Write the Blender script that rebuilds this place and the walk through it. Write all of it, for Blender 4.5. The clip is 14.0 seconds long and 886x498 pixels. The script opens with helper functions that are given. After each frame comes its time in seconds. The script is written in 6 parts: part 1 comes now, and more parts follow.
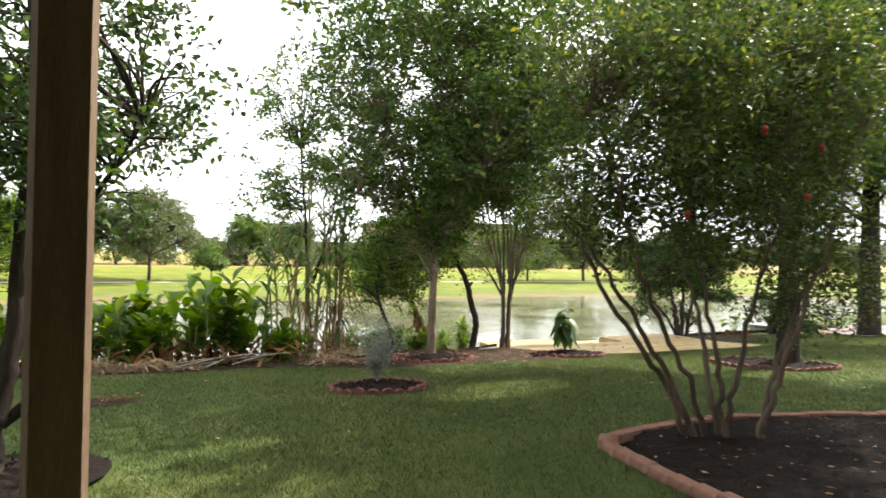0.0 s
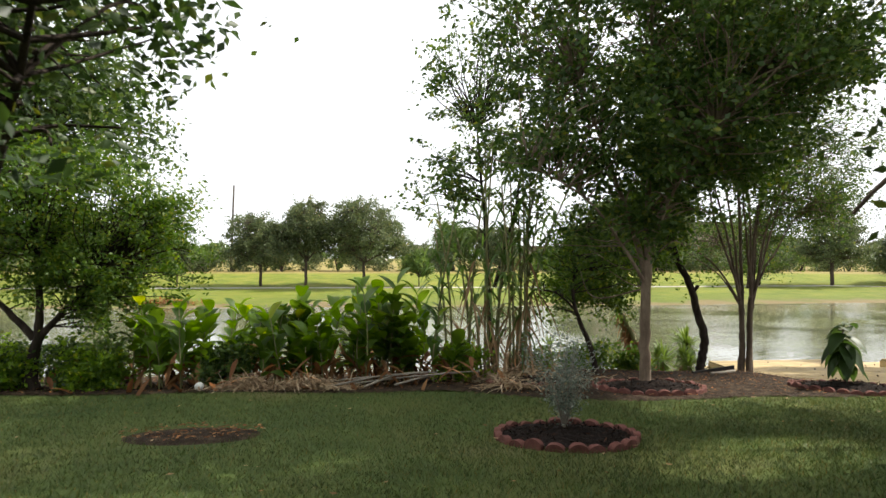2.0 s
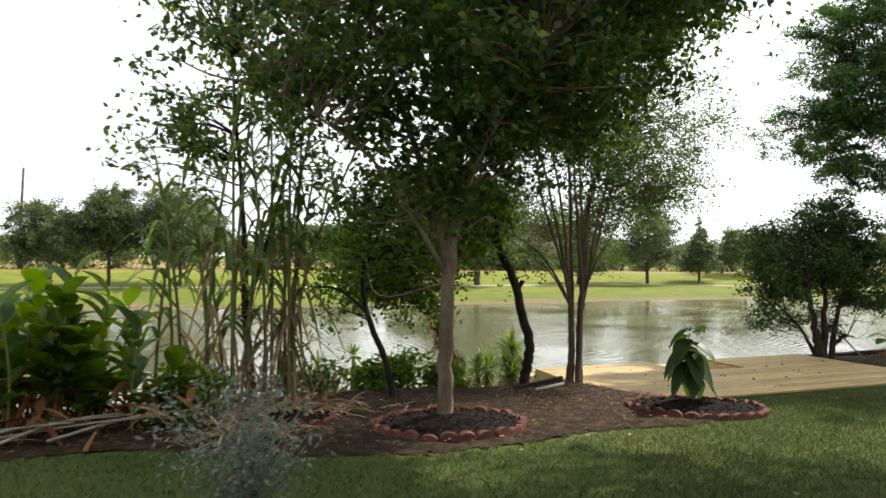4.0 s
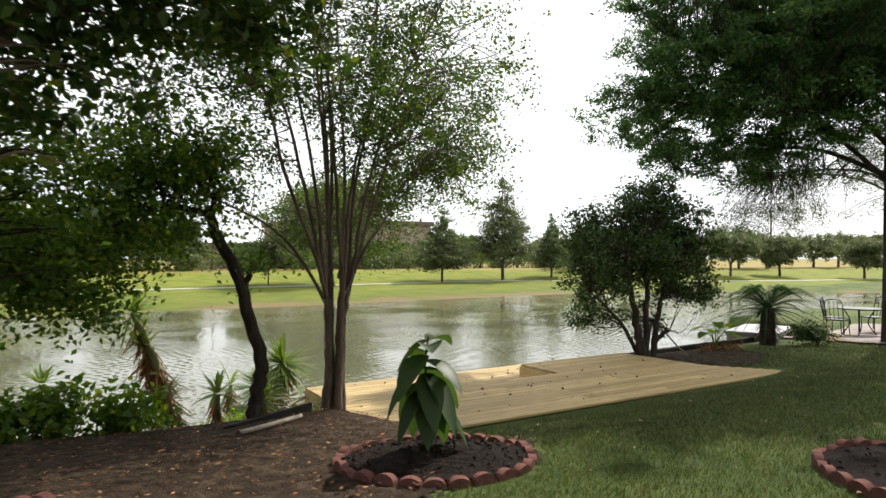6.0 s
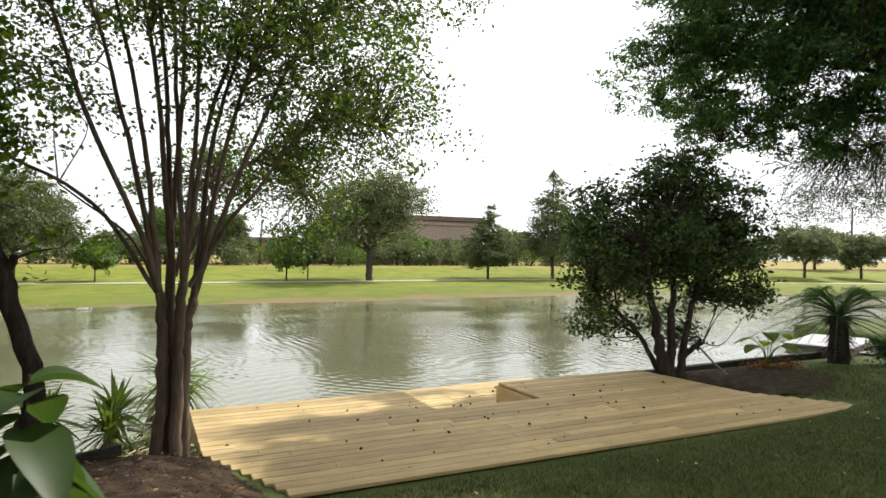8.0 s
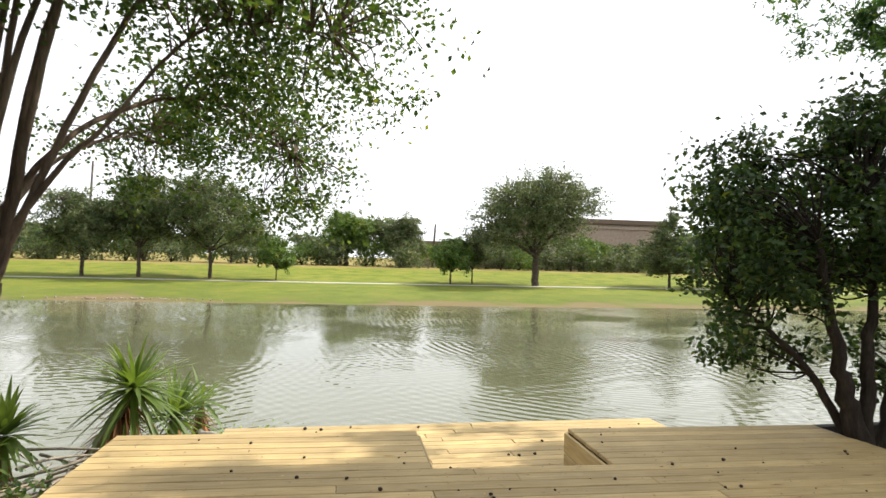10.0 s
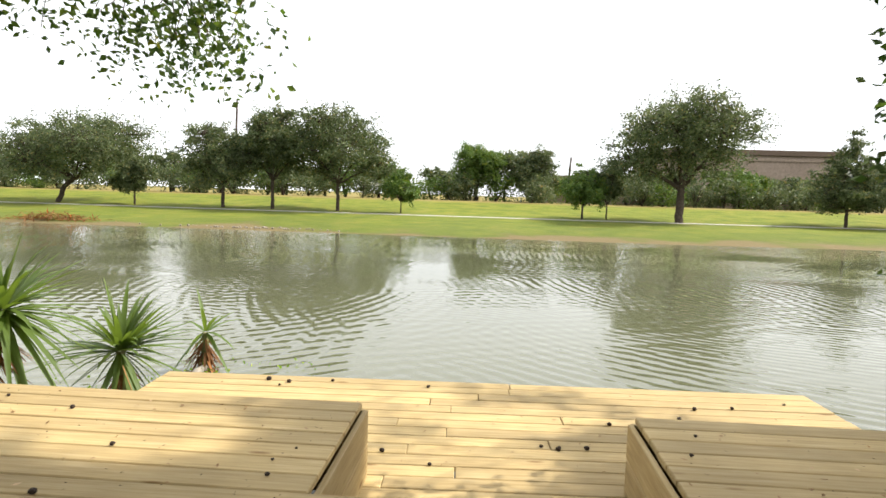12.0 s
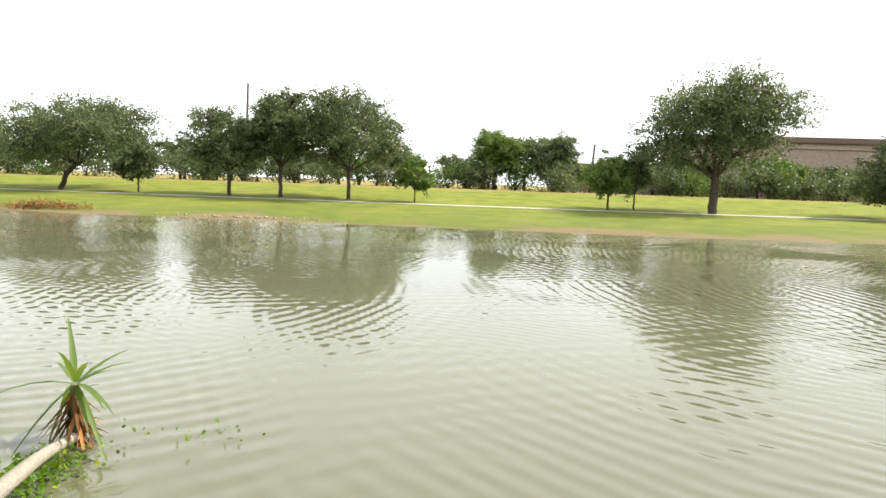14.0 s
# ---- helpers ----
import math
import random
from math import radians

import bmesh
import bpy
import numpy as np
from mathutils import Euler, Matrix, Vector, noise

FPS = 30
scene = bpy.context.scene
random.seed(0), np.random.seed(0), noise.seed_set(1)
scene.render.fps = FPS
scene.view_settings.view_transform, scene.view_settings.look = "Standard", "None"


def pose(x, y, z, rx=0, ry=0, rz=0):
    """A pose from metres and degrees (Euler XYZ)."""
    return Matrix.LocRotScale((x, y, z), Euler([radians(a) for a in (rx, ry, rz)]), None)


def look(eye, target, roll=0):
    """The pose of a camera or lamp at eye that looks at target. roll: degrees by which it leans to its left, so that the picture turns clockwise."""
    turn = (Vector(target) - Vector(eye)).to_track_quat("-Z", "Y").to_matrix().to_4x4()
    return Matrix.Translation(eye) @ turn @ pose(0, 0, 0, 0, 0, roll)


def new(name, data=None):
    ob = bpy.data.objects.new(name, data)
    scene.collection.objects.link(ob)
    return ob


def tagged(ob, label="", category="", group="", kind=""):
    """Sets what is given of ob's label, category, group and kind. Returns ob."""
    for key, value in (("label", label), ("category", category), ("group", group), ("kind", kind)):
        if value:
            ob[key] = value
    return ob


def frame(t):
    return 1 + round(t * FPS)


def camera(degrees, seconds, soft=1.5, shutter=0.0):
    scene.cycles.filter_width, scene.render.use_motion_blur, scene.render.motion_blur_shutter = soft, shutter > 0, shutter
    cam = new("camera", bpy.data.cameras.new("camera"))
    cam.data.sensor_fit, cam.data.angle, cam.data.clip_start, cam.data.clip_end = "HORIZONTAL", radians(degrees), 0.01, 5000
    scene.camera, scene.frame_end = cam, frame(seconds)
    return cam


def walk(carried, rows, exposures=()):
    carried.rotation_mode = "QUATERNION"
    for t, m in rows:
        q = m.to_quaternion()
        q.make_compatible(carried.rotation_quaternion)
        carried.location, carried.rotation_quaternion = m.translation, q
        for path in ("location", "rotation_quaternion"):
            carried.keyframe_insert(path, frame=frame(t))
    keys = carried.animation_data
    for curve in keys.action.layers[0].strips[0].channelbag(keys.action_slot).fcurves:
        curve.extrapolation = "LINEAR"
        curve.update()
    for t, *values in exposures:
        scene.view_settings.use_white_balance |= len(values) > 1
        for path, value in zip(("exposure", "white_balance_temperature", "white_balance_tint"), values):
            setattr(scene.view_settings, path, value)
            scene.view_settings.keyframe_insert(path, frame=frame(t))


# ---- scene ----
cam = camera(70.8, 14.0, 1.5, 0.2)
PATH = [
    (0, (0.943, -0.951, 2.423), (0.74, 1.039, 2.442), 1.1),
    (0.5, (1.0, -0.445, 2.392), (0.474, 1.484, 2.417), 0.5),
    (1, (0.982, 0.14, 2.354), (0.198, 1.979, 2.381), 0.4),
    (1.5, (0.857, 0.727, 2.317), (0.023, 2.544, 2.344), 0.4),
    (2, (0.674, 1.37, 2.296), (-0.161, 3.187, 2.325), 0.1),
    (2.2, (0.616, 1.659, 2.268), (-0.221, 3.475, 2.294), -0.1),
    (4.3, (0.733, 4.666, 2.093), (0.458, 6.647, 2.124), 0.7),
    (4.5, (0.811, 4.904, 2.071), (0.593, 6.892, 2.101), 0.7),
    (5, (1.165, 5.634, 2.01), (1.124, 7.633, 2.04), 0.5),
    (5.5, (1.613, 6.306, 1.985), (1.648, 8.306, 2.013), 0.6),
    (6, (2.134, 7.023, 1.966), (2.177, 9.022, 1.997), -0.0),
    (6.5, (2.577, 7.616, 1.911), (2.617, 9.615, 1.941), 0.4),
    (7, (3.031, 8.218, 1.873), (3.062, 10.217, 1.899), 0.6),
    (7.2, (3.18, 8.491, 1.856), (3.19, 10.491, 1.883), 0.7),
    (9.3, (4.467, 11.357, 1.753), (3.996, 13.301, 1.773), 1.2),
    (9.5, (4.587, 11.646, 1.726), (4.069, 13.578, 1.756), 1.5),
    (10, (4.894, 12.462, 1.633), (4.167, 14.325, 1.666), 1.5),
    (10.5, (5.145, 13.176, 1.495), (4.293, 14.986, 1.515), 1.8),
    (11, (5.168, 13.953, 1.367), (4.205, 15.705, 1.321), 1.7),
    (11.5, (5.036, 14.717, 1.275), (3.997, 16.422, 1.167), 1.9),
    (12, (4.799, 15.341, 1.173), (3.683, 16.992, 0.999), 1.7),
    (12.5, (4.429, 16.094, 1.153), (3.263, 17.705, 0.936), 1.9),
    (13, (4.104, 16.688, 1.137), (2.936, 18.297, 0.924), 1.9),
    (13.5, (3.713, 17.294, 1.138), (2.549, 18.906, 0.918), 1.9),
    (14, (3.417, 17.766, 1.124), (2.255, 19.38, 0.913), 1.9),
]
walk(cam, [(t, look(eye, target, roll)) for t, eye, target, roll in PATH],
     [(0, 1.25), (0.6, 0.87), (1.5, 0.66), (2.2, 0.6), (4.3, 0.5), (6.0, 0.36), (7.0, 0.36), (9.5, 0.52), (11.0, 0.50), (12.0, 0.56), (12.6, 0.74), (14.0, 0.76)])

# ---- world and light ----
ANG = radians(30)
CA, SA = math.cos(ANG), math.sin(ANG)
WATER = -1.15


def W(u, v, z=0.0):
    """World place of a point given along the shore (u), towards the lake (v) and up."""
    return Vector((CA * u - SA * v, SA * u + CA * v, z))


SUN_ELEV, SUN_AZ = radians(45), radians(42)      # azimuth from +y towards +x
world = bpy.data.worlds.new("sky")
scene.world = world
world.use_nodes = True
wn, wl = world.node_tree.nodes, world.node_tree.links
bg = wn["Background"]
sky = wn.new("ShaderNodeTexSky")
sky.sky_type = 'NISHITA'
sky.sun_disc = False
sky.sun_elevation, sky.sun_rotation = SUN_ELEV, SUN_AZ
sky.air_density, sky.dust_density, sky.ozone_density = 1.0, 4.0, 1.0
haze = wn.new("ShaderNodeTexNoise")
haze.inputs["Scale"].default_value = 1.6
haze.inputs["Detail"].default_value = 5
hramp = wn.new("ShaderNodeMapRange")
hramp.inputs[1].default_value, hramp.inputs[2].default_value = 0.30, 0.52
hramp.inputs[3].default_value, hramp.inputs[4].default_value = 0.55, 1.0
hmix = wn.new("ShaderNodeMix")
hmix.data_type = 'RGBA'
hmix.inputs[7].default_value = (9.2, 9.4, 9.7, 1)
coord = wn.new("ShaderNodeTexCoord")
wl.new(coord.outputs["Generated"], haze.inputs["Vector"])
wl.new(haze.outputs[0], hramp.inputs[0])
wl.new(hramp.outputs[0], hmix.inputs[0])
wl.new(sky.outputs[0], hmix.inputs[6])
wl.new(hmix.outputs[2], bg.inputs[0])
bg.inputs[1].default_value = 0.115
sun = new("sun", bpy.data.lights.new("sun", 'SUN'))
sun.data.energy, sun.data.angle, sun.data.color = 5.0, radians(0.6), (1.0, 0.94, 0.84)
sun_from = Vector((math.sin(SUN_AZ) * math.cos(SUN_ELEV), math.cos(SUN_AZ) * math.cos(SUN_ELEV), math.sin(SUN_ELEV)))
sun.matrix_world = look(sun_from * 60, (0, 0, 0))


# ---- materials ----
def material(name):
    m = bpy.data.materials.new(name)
    m.use_nodes = True
    n, l = m.node_tree.nodes, m.node_tree.links
    return m, n, l, n["Principled BSDF"]


def node(n, kind, **values):
    k = n.new(kind)
    for key, value in values.items():
        k.inputs[key.replace("_", " ")].default_value = value
    return k


def ramp(n, stops):
    r = n.new("ShaderNodeValToRGB")
    e = r.color_ramp.elements
    while len(e) < len(stops):
        e.new(0.5)
    for k, (p, c) in zip(e, stops):
        k.position, k.color = p, (*c, 1)
    return r


def surface(name, stops, scale=6.0, rough=0.85, fine=60.0, bump=0.3, spec=0.3, stretch=(1, 1, 1), detail=6, dist=0.01):
    """Two scales of noise: patches of colour and fine relief, in metres."""
    m, n, l, b = material(name)
    c = n.new("ShaderNodeTexCoord")
    mp = n.new("ShaderNodeMapping")
    mp.inputs["Scale"].default_value = stretch
    l.new(c.outputs["Object"], mp.inputs["Vector"])
    big = node(n, "ShaderNodeTexNoise", Scale=scale, Detail=detail, Roughness=0.62)
    l.new(mp.outputs[0], big.inputs["Vector"])
    r = ramp(n, stops)
    l.new(big.outputs[0], r.inputs[0])
    small = node(n, "ShaderNodeTexNoise", Scale=fine, Detail=4.0, Roughness=0.7)
    l.new(mp.outputs[0], small.inputs["Vector"])
    mul = n.new("ShaderNodeMix")
    mul.data_type, mul.blend_type = 'RGBA', 'OVERLAY'
    mul.inputs[0].default_value = 0.55
    l.new(r.outputs[0], mul.inputs[6])
    l.new(small.outputs[0], mul.inputs[7])
    l.new(mul.outputs[2], b.inputs["Base Color"])
    bp = node(n, "ShaderNodeBump", Strength=bump, Distance=dist)
    l.new(small.outputs[0], bp.inputs["Height"])
    l.new(bp.outputs[0], b.inputs["Normal"])
    b.inputs["Roughness"].default_value = rough
    b.inputs["Specular IOR Level"].default_value = spec
    return m


def foliage(name, dark, mid, light, translucent=0.35, rough=0.5, spec=0.35):
    """Leaves: each leaf its own tint, some light let through."""
    m, n, l, b = material(name)
    g = n.new("ShaderNodeNewGeometry")
    r = ramp(n, [(0.0, dark), (0.55, mid), (0.93, light), (1.0, (light[0] * 1.5, light[1] * 1.1, light[2] * 0.8))])
    l.new(g.outputs["Random Per Island"], r.inputs[0])
    c = n.new("ShaderNodeTexCoord")
    no = node(n, "ShaderNodeTexNoise", Scale=1.3, Detail=3.0)
    l.new(c.outputs["Object"], no.inputs["Vector"])
    mx = n.new("ShaderNodeMix")
    mx.data_type, mx.blend_type = 'RGBA', 'OVERLAY'
    mx.inputs[0].default_value = 0.5
    l.new(r.outputs[0], mx.inputs[6])
    l.new(no.outputs[0], mx.inputs[7])
    l.new(mx.outputs[2], b.inputs["Base Color"])
    b.inputs["Roughness"].default_value = rough
    b.inputs["Specular IOR Level"].default_value = spec
    t = n.new("ShaderNodeBsdfTranslucent")
    hs = node(n, "ShaderNodeHueSaturation", Hue=0.485, Saturation=1.15, Value=1.8)
    l.new(mx.outputs[2], hs.inputs["Color"])
    l.new(hs.outputs[0], t.inputs[0])
    s = n.new("ShaderNodeMixShader")
    s.inputs[0].default_value = translucent
    l.new(b.outputs[0], s.inputs[1])
    l.new(t.outputs[0], s.inputs[2])
    l.new(s.outputs[0], n["Material Output"].inputs[0])
    return m


def wood(name, stops, ring=14.0):
    """Sawn boards: long grain, knots, each board its own tint."""
    m, n, l, b = material(name)
    c = n.new("ShaderNodeTexCoord")
    oi = n.new("ShaderNodeObjectInfo")
    add = n.new("ShaderNodeVectorMath")
    add.operation = 'MULTIPLY_ADD'
    comb = n.new("ShaderNodeCombineXYZ")
    sc = n.new("ShaderNodeMath")
    sc.operation, sc.inputs[1].default_value = 'MULTIPLY', 37.0
    l.new(oi.outputs["Random"], sc.inputs[0])
    for k in range(3):
        l.new(sc.outputs[0], comb.inputs[k])
    add.inputs[1].default_value = (1, 1, 1)
    l.new(c.outputs["Object"], add.inputs[0])
    l.new(comb.outputs[0], add.inputs[2])
    mp = n.new("ShaderNodeMapping")
    mp.inputs["Scale"].default_value = (1.2, 22, 22)
    l.new(add.outputs[0], mp.inputs["Vector"])
    gr = node(n, "ShaderNodeTexNoise", Scale=2.2, Detail=6.0, Roughness=0.65, Distortion=0.4)
    l.new(mp.outputs[0], gr.inputs["Vector"])
    r = ramp(n, stops)
    l.new(gr.outputs[0], r.inputs[0])
    kn = node(n, "ShaderNodeTexVoronoi", Scale=2.6)
    mp2 = n.new("ShaderNodeMapping")
    mp2.inputs["Scale"].default_value = (0.55, 2.0, 2.0)
    l.new(add.outputs[0], mp2.inputs["Vector"])
    l.new(mp2.outputs[0], kn.inputs["Vector"])
    kr = ramp(n, [(0.0, (0.25, 0.17, 0.10)), (0.055, (0.6, 0.5, 0.4)), (0.1, (1, 1, 1))])
    l.new(kn.outputs["Distance"], kr.inputs[0])
    mx = n.new("ShaderNodeMix")
    mx.data_type, mx.blend_type = 'RGBA', 'MULTIPLY'
    mx.inputs[0].default_value = 1.0
    l.new(r.outputs[0], mx.inputs[6])
    l.new(kr.outputs[0], mx.inputs[7])
    vary = n.new("ShaderNodeMapRange")
    vary.inputs[3].default_value, vary.inputs[4].default_value = 0.78, 1.12
    l.new(oi.outputs["Random"], vary.inputs[0])
    st = node(n, "ShaderNodeTexNoise", Scale=1.4, Detail=4.0)
    l.new(c.outputs["Object"], st.inputs["Vector"])
    sr = n.new("ShaderNodeMapRange")
    sr.inputs[1].default_value, sr.inputs[2].default_value = 0.35, 0.7
    sr.inputs[3].default_value, sr.inputs[4].default_value = 0.8, 1.05
    l.new(st.outputs[0], sr.inputs[0])
    m2 = n.new("ShaderNodeMath")
    m2.operation = 'MULTIPLY'
    l.new(vary.outputs[0], m2.inputs[0])
    l.new(sr.outputs[0], m2.inputs[1])
    hs = node(n, "ShaderNodeHueSaturation")
    l.new(m2.outputs[0], hs.inputs["Value"])
    l.new(mx.outputs[2], hs.inputs["Color"])
    l.new(hs.outputs[0], b.inputs["Base Color"])
    bp = node(n, "ShaderNodeBump", Strength=0.25, Distance=0.004)
    l.new(gr.outputs[0], bp.inputs["Height"])
    l.new(bp.outputs[0], b.inputs["Normal"])
    b.inputs["Roughness"].default_value = 0.7
    b.inputs["Specular IOR Level"].default_value = 0.3
    return m


def plain(name, colour, rough=0.6, metal=0.0):
    return_m = surface(name, [(0.3, [k * 0.8 for k in colour]), (0.7, colour)], 3.0, rough, 50.0, 0.1)
    return_m.node_tree.nodes["Principled BSDF"].inputs["Metallic"].default_value = metal
    return return_m


def lawn_material():
    """Mown grass with straw-coloured thatch, clover-green patches and bare spots; far bank painted lighter and yellower
    for its sunlight.
    """
    m, n, l, b = material("lawn")
    c = n.new("ShaderNodeTexCoord")
    patch = node(n, "ShaderNodeTexNoise", Scale=0.55, Detail=6.0, Roughness=0.6)
    l.new(c.outputs["Object"], patch.inputs["Vector"])
    r = ramp(n, [(0.30, (0.036, 0.060, 0.013)), (0.48, (0.070, 0.098, 0.023)), (0.62, (0.098, 0.112, 0.031)), (0.78, (0.155, 0.135, 0.062))])
    l.new(patch.outputs[0], r.inputs[0])
    tuft = node(n, "ShaderNodeTexNoise", Scale=26.0, Detail=6.0, Roughness=0.75)
    l.new(c.outputs["Object"], tuft.inputs["Vector"])
    mx = n.new("ShaderNodeMix")
    mx.data_type, mx.blend_type = 'RGBA', 'OVERLAY'
    mx.inputs[0].default_value = 0.55
    l.new(r.outputs[0], mx.inputs[6])
    l.new(tuft.outputs[0], mx.inputs[7])
    # worn soil close to the water line of the far shore
    sep = n.new("ShaderNodeSeparateXYZ")
    l.new(c.outputs["Object"], sep.inputs[0])
    wob = node(n, "ShaderNodeTexNoise", Scale=0.22, Detail=5.0)
    l.new(c.outputs["Object"], wob.inputs["Vector"])
    hz = n.new("ShaderNodeMath")
    hz.operation = 'MULTIPLY_ADD'
    hz.inputs[1].default_value, hz.inputs[2].default_value = 0.9, -0.45
    l.new(wob.outputs[0], hz.inputs[0])
    hh = n.new("ShaderNodeMath")
    hh.operation = 'ADD'
    l.new(sep.outputs["Z"], hh.inputs[0])
    l.new(hz.outputs[0], hh.inputs[1])
    soil = n.new("ShaderNodeMapRange")
    soil.inputs[1].default_value, soil.inputs[2].default_value = -1.12, -1.0
    soil.inputs[3].default_value, soil.inputs[4].default_value = 0.85, 0.0
    l.new(hh.outputs[0], soil.inputs[0])
    m3 = n.new("ShaderNodeMix")
    m3.data_type = 'RGBA'
    m3.inputs[7].default_value = (0.17, 0.125, 0.065, 1)
    l.new(soil.outputs[0], m3.inputs[0])
    # dry standing grass along the crest of the levee
    dry = n.new("ShaderNodeMapRange")
    dry.inputs[1].default_value, dry.inputs[2].default_value = 0.36, 0.52
    dry.inputs[4].default_value = 0.75
    l.new(sep.outputs["Z"], dry.inputs[0])
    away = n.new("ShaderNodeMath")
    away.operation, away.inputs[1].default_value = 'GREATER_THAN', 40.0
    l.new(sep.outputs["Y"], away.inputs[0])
    both = n.new("ShaderNodeMath")
    both.operation = 'MULTIPLY'
    l.new(dry.outputs[0], both.inputs[0])
    l.new(away.outputs[0], both.inputs[1])
    m4 = n.new("ShaderNodeMix")
    m4.data_type = 'RGBA'
    m4.inputs[7].default_value = (0.26, 0.19, 0.075, 1)
    l.new(both.outputs[0], m4.inputs[0])
    # grass across the lake: sunlight painted in as a lighter, yellower colour
    sunlit_turf = ramp(n, [(0.3, (0.085, 0.115, 0.013)), (0.5, (0.145, 0.172, 0.021)), (0.72, (0.215, 0.200, 0.036))])
    l.new(patch.outputs[0], sunlit_turf.inputs[0])
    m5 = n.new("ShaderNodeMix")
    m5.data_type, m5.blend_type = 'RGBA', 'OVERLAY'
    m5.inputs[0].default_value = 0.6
    l.new(sunlit_turf.outputs[0], m5.inputs[6])
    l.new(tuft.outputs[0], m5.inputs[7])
    # darker, greener grass low on the far slope, partly the slope's shade painted in
    low_shade = n.new("ShaderNodeMapRange")
    low_shade.inputs[1].default_value, low_shade.inputs[2].default_value = -1.25, -0.45
    low_shade.inputs[3].default_value, low_shade.inputs[4].default_value = 0.9, 0.0
    l.new(hh.outputs[0], low_shade.inputs[0])
    m7 = n.new("ShaderNodeMix")
    m7.data_type = 'RGBA'
    m7.inputs[7].default_value = (0.080, 0.104, 0.022, 1)
    l.new(low_shade.outputs[0], m7.inputs[0])
    l.new(m5.outputs[2], m7.inputs[6])
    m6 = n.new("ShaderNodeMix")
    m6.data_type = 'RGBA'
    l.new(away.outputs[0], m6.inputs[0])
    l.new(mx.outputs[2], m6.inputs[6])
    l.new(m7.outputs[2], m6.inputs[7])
    l.new(m6.outputs[2], m3.inputs[6])
    l.new(m3.outputs[2], m4.inputs[6])
    l.new(m4.outputs[2], b.inputs["Base Color"])
    bp = node(n, "ShaderNodeBump", Strength=0.7, Distance=0.03)
    l.new(tuft.outputs[0], bp.inputs["Height"])
    l.new(bp.outputs[0], b.inputs["Normal"])
    b.inputs["Roughness"].default_value = 0.9
    b.inputs["Specular IOR Level"].default_value = 0.15
    return m


def water_material():
    """Murky green pond water: trains of wind ripples in two directions, broken up by calmer patches."""
    m, n, l, b = material("pond_water")
    b.inputs["Base Color"].default_value = (0.110, 0.114, 0.066, 1)
    b.inputs["Roughness"].default_value = 0.03
    b.inputs["IOR"].default_value = 1.33
    b.inputs["Specular IOR Level"].default_value = 0.85
    c = n.new("ShaderNodeTexCoord")
    total = None
    # (kind, centre of the rings or turn of the bands, scale, height): gusts and the rings that spread from two spots
    trains = (('RINGS', (2.5, 25.5), 1.0, 0.7), ('RINGS', (22.0, 29.0), 1.1, 0.65), ('BANDS', 68, 0.75, 0.4), ('BANDS', 112, 1.4, 0.3))
    for k, (kind, where, scale, amount) in enumerate(trains):
        mp = n.new("ShaderNodeMapping")
        if kind == 'RINGS':
            mp.inputs["Location"].default_value = (-where[0], -where[1], -WATER)
        else:
            mp.inputs["Rotation"].default_value = (0, 0, radians(where))
        l.new(c.outputs["Object"], mp.inputs["Vector"])
        w = node(n, "ShaderNodeTexWave", Scale=scale, Distortion=7.0, Detail=2.0)
        w.wave_type = kind
        if kind == 'RINGS':
            w.rings_direction = 'SPHERICAL'
        w.inputs["Detail Scale"].default_value = 0.35
        w.inputs["Detail Roughness"].default_value = 0.5
        l.new(mp.outputs[0], w.inputs["Vector"])
        mask = node(n, "ShaderNodeTexNoise", Scale=0.17 + 0.03 * k, Detail=2.0)
        mk = n.new("ShaderNodeMapping")
        mk.inputs["Location"].default_value = (31.0 * k, 9.7 * k, 0)
        l.new(c.outputs["Object"], mk.inputs["Vector"])
        l.new(mk.outputs[0], mask.inputs["Vector"])
        mr = n.new("ShaderNodeMapRange")
        mr.inputs[1].default_value, mr.inputs[2].default_value = 0.44, 0.60
        mr.inputs[3].default_value, mr.inputs[4].default_value = 0.10 * amount, amount
        l.new(mask.outputs[0], mr.inputs[0])
        mul = n.new("ShaderNodeMath")
        mul.operation = 'MULTIPLY'
        l.new(w.outputs["Fac"], mul.inputs[0])
        l.new(mr.outputs[0], mul.inputs[1])
        if total is None:
            total = mul
        else:
            add = n.new("ShaderNodeMath")
            l.new(total.outputs[0], add.inputs[0])
            l.new(mul.outputs[0], add.inputs[1])
            total = add
    f = node(n, "ShaderNodeTexNoise", Scale=5.0, Detail=3.0, Roughness=0.55)
    l.new(c.outputs["Object"], f.inputs["Vector"])
    sm = n.new("ShaderNodeMath")
    sm.operation = 'MULTIPLY_ADD'
    sm.inputs[1].default_value = 0.28
    l.new(f.outputs[0], sm.inputs[0])
    l.new(total.outputs[0], sm.inputs[2])
    bp = node(n, "ShaderNodeBump", Strength=0.8, Distance=0.0092)
    l.new(sm.outputs[0], bp.inputs["Height"])
    l.new(bp.outputs[0], b.inputs["Normal"])
    return m


